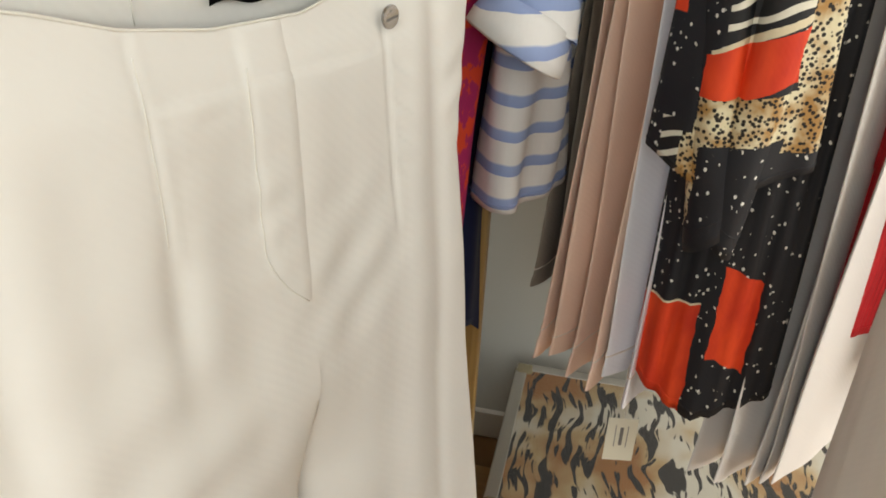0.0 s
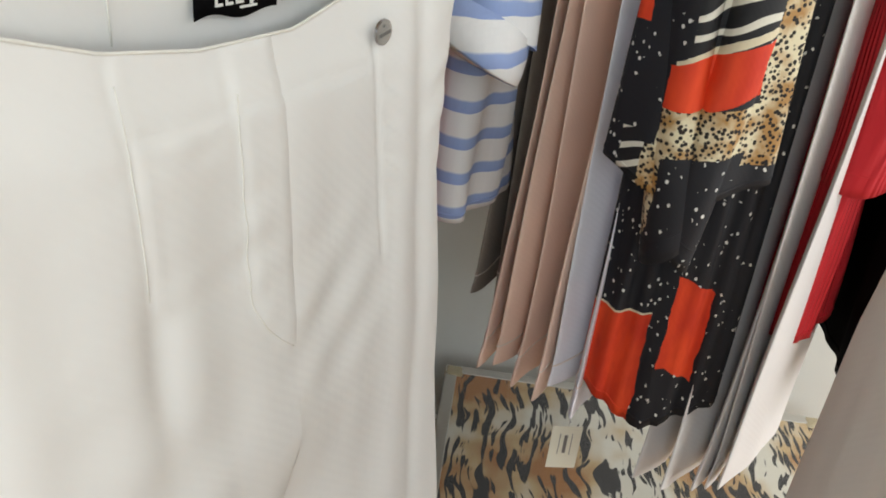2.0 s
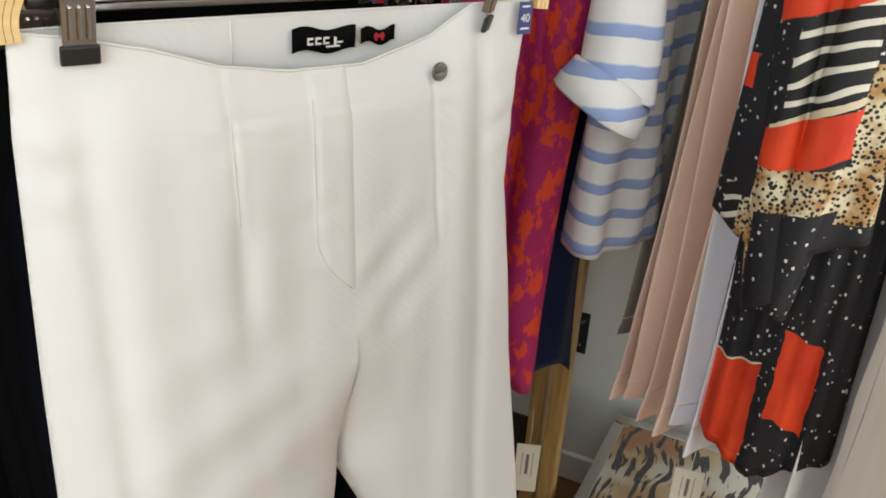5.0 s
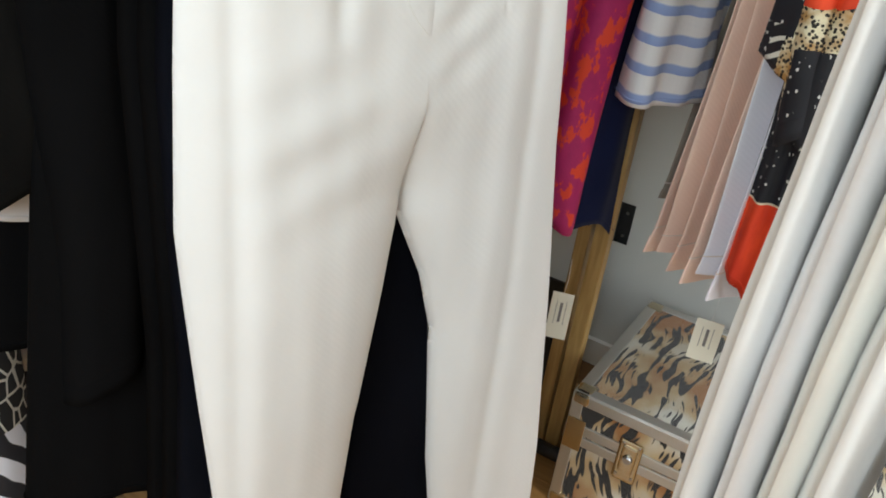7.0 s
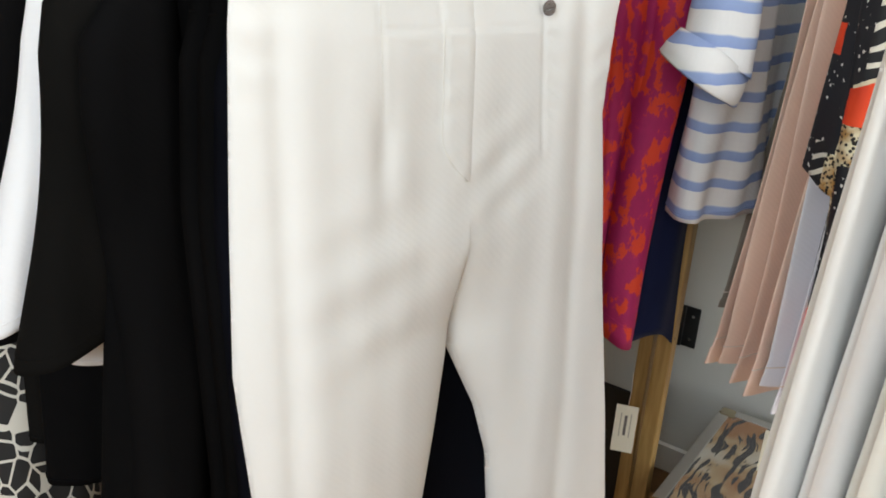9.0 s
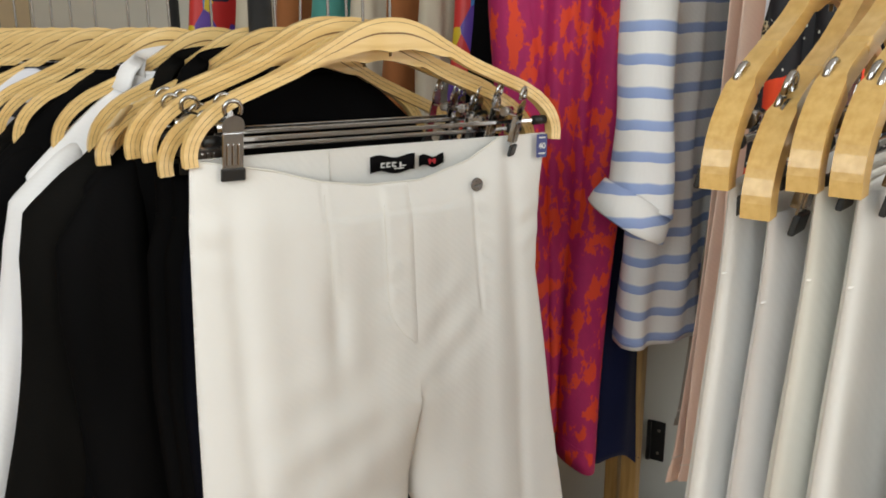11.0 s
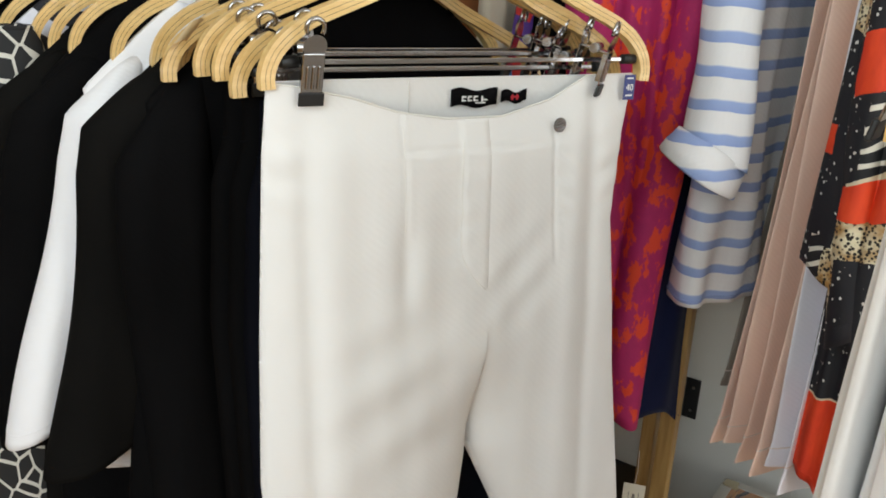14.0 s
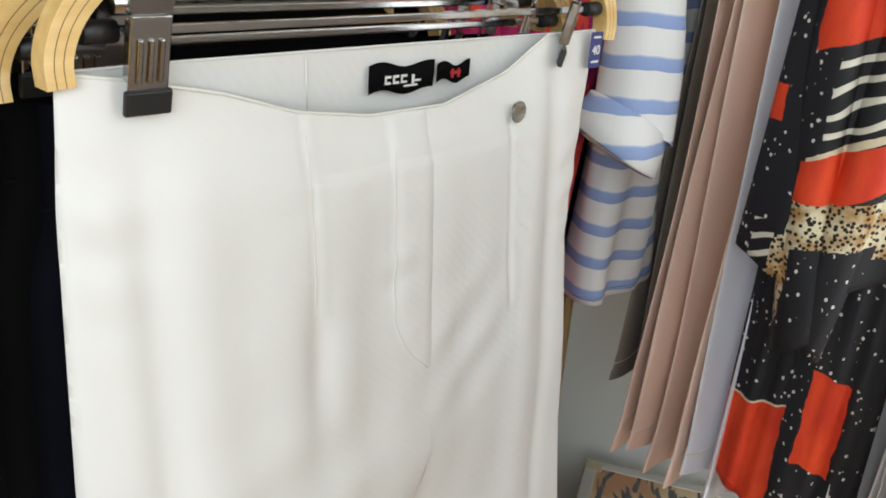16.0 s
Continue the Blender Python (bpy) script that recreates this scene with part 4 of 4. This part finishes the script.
back_top("dress", 0.105, 80, "dark blue viscose dress with a card tag", "dress", NAVYBLUE, 0.56, seed=2.7, half=0.12, flare=-0.05, hem_wave=0.03, thick=0.020)
back_top("shirt", 0.203, 83, "white shirt with blue stripes and rolled cuffs", "shirt", STRIPE, 0.865, seed=3.3, flare=0.0, wrinkle=1.8, thick=0.036, half=0.178)
sh = scene.objects["shirt.001"]
R, C = 50, 32
bb = np.linspace(0, 2 * math.pi, C, endpoint=False)
Q = np.zeros((R, C, 3))
for i in range(R):
    f = i / (R - 1)
    q = 1.66 - (1.66 - 1.135) * f
    w, th = 0.046 + 0.005 * math.sin(f * 7), 0.040 + 0.008 * f
    cx, cy = -0.180 - 0.052 * f, -0.030 + 0.010 * math.sin(f * 4)
    x = cx + w * np.cos(bb)
    Q[i] = np.stack([x, cy + th * np.sin(bb) + 0.005 * bumpy(x * 50, q * 12, 2.0), np.full(C, q) - 0.62 * f * (0.64 * (x - cx) - 0.76 * th * np.sin(bb))], 1)
sl = part("sleeve", grid("sleeve", Q, True, None, STRIPE), None, sh)
rings = []
for f, g in ((0.0, 1.0), (0.02, 1.14), (0.3, 1.2), (0.6, 1.26), (0.95, 1.30), (1.0, 1.24), (0.96, 1.14), (0.5, 1.06)):
    cx, cy = -0.236 - 0.012 * f, -0.034 + 0.014 * f
    x = cx + 0.050 * g * np.cos(bb)
    yy = 0.043 * g * np.sin(bb) + 0.003 * np.sin(3 * bb)
    rings.append(np.stack([x, cy + yy, 1.142 - 0.045 * f - 0.62 * (0.64 * (x - cx) - 0.76 * yy) + 0.003 * np.sin(2 * bb + 4 * f)], 1))
part("rolled_cuff", grid("rolled_cuff", np.array(rings), True, None, STRIPE), None, sl, "turned-up striped cuff with a fold")
for k, (x, mate, nm, hem) in enumerate(((-0.115, MULTI, "bright multicoloured printed dress on the back rail", 0.6), (-0.19, BEIGE, "beige pleated skirt on the back rail", 0.7), (-0.265, RUST, "rust brown dress on the back rail", 0.65), (-0.34, BEIGE, "beige pleated blouse on the back rail", 0.7), (-0.43, TEAL, "teal jersey top on the back rail", 0.8), (-0.52, RUST, "rust brown blouse on the back rail", 0.8), (-0.64, BEIGE, "beige pleated tunic on the back rail", 0.7), (-0.78, MULTI, "bright multicoloured printed blouse on the back rail", 0.8))):
    back_top("dress" if k < 3 else "blouse", x, 82 + 2 * math.sin(k), nm, "dress" if k < 3 else "blouse", mate, hem, seed=8.0 + k, pleat=0.004 if mate == BEIGE else 0.0)

# folded trousers: taupe, dusty pink, and pink painted pale lilac as if window-lit
for x, y, hem, mate, nm, w, tr, ln in ((0.298, 1.00, 0.65, TAUPE, "taupe", 0.20, 74, 0.02), (0.332, 0.90, 0.60, PINK, "dusty pink", 0.23, 66, 0.02), (0.376, 0.87, 0.60, PINK, "dusty pink", 0.23, 64, 0.012), (0.408, 0.832, 0.605, PINK_LIT, "lit pale pink", 0.20, 64, -0.004)):
    folded_trousers(x, y, 1.6, hem, tr, mate, nm + " trousers folded lengthwise on the back rail", "folded trousers", w, 2, 0.030 if mate == PINK else 0.026, x * 20, GREYTHREAD, 0.055, ln)
    back_hanger(x, tr, RAIL2_Y)


face_out(0.442, 0, y0=0.63)
for y, nm, label, mate, hem, kw in ((0.675, "tunic", "patchwork tunic of black speckled, vermilion and leopard panels", TUNIC, 0.995, dict(half=0.064, flare=0.026, sleeve=0.915, sleeve_w=0.026, splay=-0.035, hem_wave=0.014)), (0.735, "dress", "black speckled dress with vermilion panels under the tunic", PANELLED, 0.65, dict(half=0.082, flare=0.008, pleat=0.006, hem_wave=0.02))):
    hanger(at(0.442, y, HZ2, -8), RAIL2_Z - HZ2, True, False, "varnished beech hanger on a display arm", "hangers on the back rail")
    top_garment(nm, at(0.442 if nm == "tunic" else 0.476, y, 0, -8), label, nm, mate, HZ2 - 0.03, hem, neck=0.05, seed=4.1 + y, thick=0.03, wrinkle=1.3, **kw)
for k, (x, hem) in enumerate(((0.584, 0.515), (0.618, 0.53), (0.650, 0.55))):
    folded_trousers(x, 0.815 - 0.01 * k, 1.6, hem, 58, OFFWHITE, "white trousers folded lengthwise on the back rail", "folded trousers", 0.27, 2, 0.032, k * 2.2 + 9)
    back_hanger(x, 80, 0.86 - 0.01 * k)
back_top("blouse", 0.695, 72, "crinkled bright red blouse on the back rail", "blouse", RED, 0.76, sleeve=1.0, seed=6.1, half=0.195, sleeve_w=0.06, flare=-0.01, splay=-0.01, pleat=0.004)
back_top("top", 0.80, 78, "plain black top beside the red blouse", "top", BLACK, 0.70, seed=7.1, flare=0.0)


def swing_tag(x, y, z, turn, label, w=0.042, h=0.075, tilt=0.0):
    t = thing("swing_tag", pose(x, y, z, tilt, 0, turn), label, "swing tag")
    part("card", boxes([((0, 0, -h / 2), (w, 0.0008, h))], 0.0003), CARD, t)
    part("string", tube([(0, 0, -0.006), (0.002, 0.001, 0.03), (0, 0.002, 0.07)], 0.0006, 5), THREAD, t, "thin white tag string")
    part("mark", boxes([((0, -0.0007, -h * 0.42), (0.005, 0.0004, h * 0.42)), ((-0.009, -0.0007, -h * 0.42), (0.001, 0.0004, h * 0.5)), ((0.009, -0.0007, -h * 0.42), (0.001, 0.0004, h * 0.5))]), INK, t)
    return t


swing_tag(0.392, 0.775, 0.545, 10, "ivory card tag hanging below lit pale pink trousers", 0.045, 0.08)
swing_tag(0.128, 0.79, 0.48, 20, "ivory card tag hanging below the dark blue dress", 0.04, 0.1)

# ---- folding screen with pine posts ----
scr = thing("folding_screen", pose(0, 0, 0), "pine-framed folding screen with black hinges by the wall", "folding screen")
part("post", boxes([((0.127, 0.95, 0.9), (0.032, 0.03, 1.796))], 0.003), PINE, scr)
part("post", boxes([((0.086, 0.965, 0.9), (0.028, 0.03, 1.796))], 0.003), PINE, scr)
part("panel", boxes([((-0.30, 1.06, 0.95), (0.76, 0.012, 1.6))], 0.002), WALL, scr).matrix_local = pose(0, 0, 0)
# thin black sheet added to fill the dark strip left of the posts
part("panel", boxes([((0.03, 0.985, 0.2), (0.10, 0.008, 0.38))], 0.002), RUBBER, scr)
hg = tagged(part("wall_hinge", boxes([((0.056, 1.334, 0.405), (0.038, 0.004, 0.105)), ((0.036, 1.330, 0.405), (0.010, 0.010, 0.105))], 0.0015), STEEL), "black steel hinge plate screwed to the wall", "hinge")
for z in (0.375, 0.435):
    part("screw", tube([(0.060, 1.3325, z), (0.060, 1.3295, z)], 0.004, 10), CHROME, hg)


# ---- tiger-print trunk ----
def trunk(x0, y0, w, d, h):
    t = thing("trunk", pose(x0 + w / 2, y0 + d / 2, 0), "tiger-print plush trunk with aluminium edging and nickel latches", "trunk")
    lid = h * 0.66
    e = 0.024
    part("body", boxes([((0, 0, lid / 2 + 0.004), (w - 0.006, d - 0.006, lid - 0.004))]), TIGER, t)
    ld = part("lid", boxes([((0, 0, (lid + h) / 2 + 0.001), (w - 0.006, d - 0.006, h - lid - 0.004))]), TIGER, t)

    def strip(name, c, sz, par=t):
        part(name, boxes([(c, sz)], 0.0015), ALU, par)
    for sy in (-1, 1):
        strip("edge_strip", (0, sy * (d / 2 - e / 2), h - 0.001), (w, e, 0.004))
        strip("edge_strip", (0, sy * (d / 2 - 0.001), h - e / 2 - 0.003), (w, 0.004, e))
        strip("edge_strip", (0, sy * (d / 2 - 0.001), lid + 0.013), (w, 0.005, 0.022))
        strip("edge_strip", (0, sy * (d / 2 - 0.001), lid - 0.013), (w, 0.005, 0.022))
        strip("edge_strip", (0, sy * (d / 2 - 0.001), e / 2 + 0.001), (w, 0.004, e))
    for sx in (-1, 1):
        strip("edge_strip", (sx * (w / 2 - e / 2), 0, h - 0.0015), (e, d, 0.004))
        strip("edge_strip", (sx * (w / 2 - 0.001), 0, h - e / 2 - 0.003), (0.004, d, e))
        strip("edge_strip", (sx * (w / 2 - 0.001), 0, lid), (0.005, d, 0.04))
        strip("edge_strip", (sx * (w / 2 - 0.001), 0, e / 2 + 0.001), (0.004, d, e))
        for sy in (-1, 1):
            strip("edge_strip", (sx * (w / 2 - e / 2), sy * (d / 2 - 0.0005), h / 2), (e, 0.004, h - 0.01))
            for z in (0.016, h - 0.014):
                part("corner_cap", boxes([((sx * (w / 2 - 0.018), sy * (d / 2 - 0.018), z), (0.042, 0.042, 0.034))], 0.010), NICKEL, t, "rounded nickel corner cap")
            part("hinge_plate", boxes([((sx * (w / 2 - 0.02), sy * (d / 2 + 0.001), lid), (0.038, 0.004, 0.075))], 0.0015), NICKEL, t)
    for x in (-w / 2 + 0.135, w / 2 - 0.135):
        la = part("latch", boxes([((x, -d / 2 - 0.003, lid - 0.005), (0.046, 0.005, 0.095)), ((x, -d / 2 - 0.006, lid + 0.002), (0.030, 0.006, 0.06))], 0.004), NICKEL, t, "shiny nickel drawbolt latch")
        part("knob", tube([(x, -d / 2 - 0.008, lid + 0.004), (x, -d / 2 - 0.016, lid + 0.004)], [0.011, 0.007], 14), CHROME, la)
        for dz in (-0.04, 0.036):
            part("rivet", tube([(x + 0.016, -d / 2 - 0.005, lid + dz), (x + 0.016, -d / 2 - 0.0075, lid + dz)], 0.003, 8), CHROME, la)
            part("rivet", tube([(x - 0.016, -d / 2 - 0.005, lid + dz), (x - 0.016, -d / 2 - 0.0075, lid + dz)], 0.003, 8), CHROME, la)
    return t


trunk(0.188, 0.80, 0.78, 0.445, 0.283)

# ---- floor boards ----
BOARD = {}
k = 0
for r in range(20):
    y = -2.39 + r * 0.19
    if y > 1.2:
        break
    x = -2.38 - (r * 0.43) % 1.2
    while x < 2.39:
        a, b = max(x, -2.38), min(x + 1.2, 2.39)
        key = round(b - a, 3)
        if b - a > 0.05:
            if key not in BOARD:
                bm = boxes([((0, 0, -0.004), (key - 0.0015, 0.1885, 0.008))], 0.0008)
                me = bpy.data.meshes.new("floor_board")
                bm.to_mesh(me)
                bm.free()
                me.materials.append(FLOORM)
                BOARD[key] = me
            o = new("floor_board", BOARD[key])
            o.parent = floor
            o.location = ((a + b) / 2, y + 0.095, 0.0)
        x += 1.2
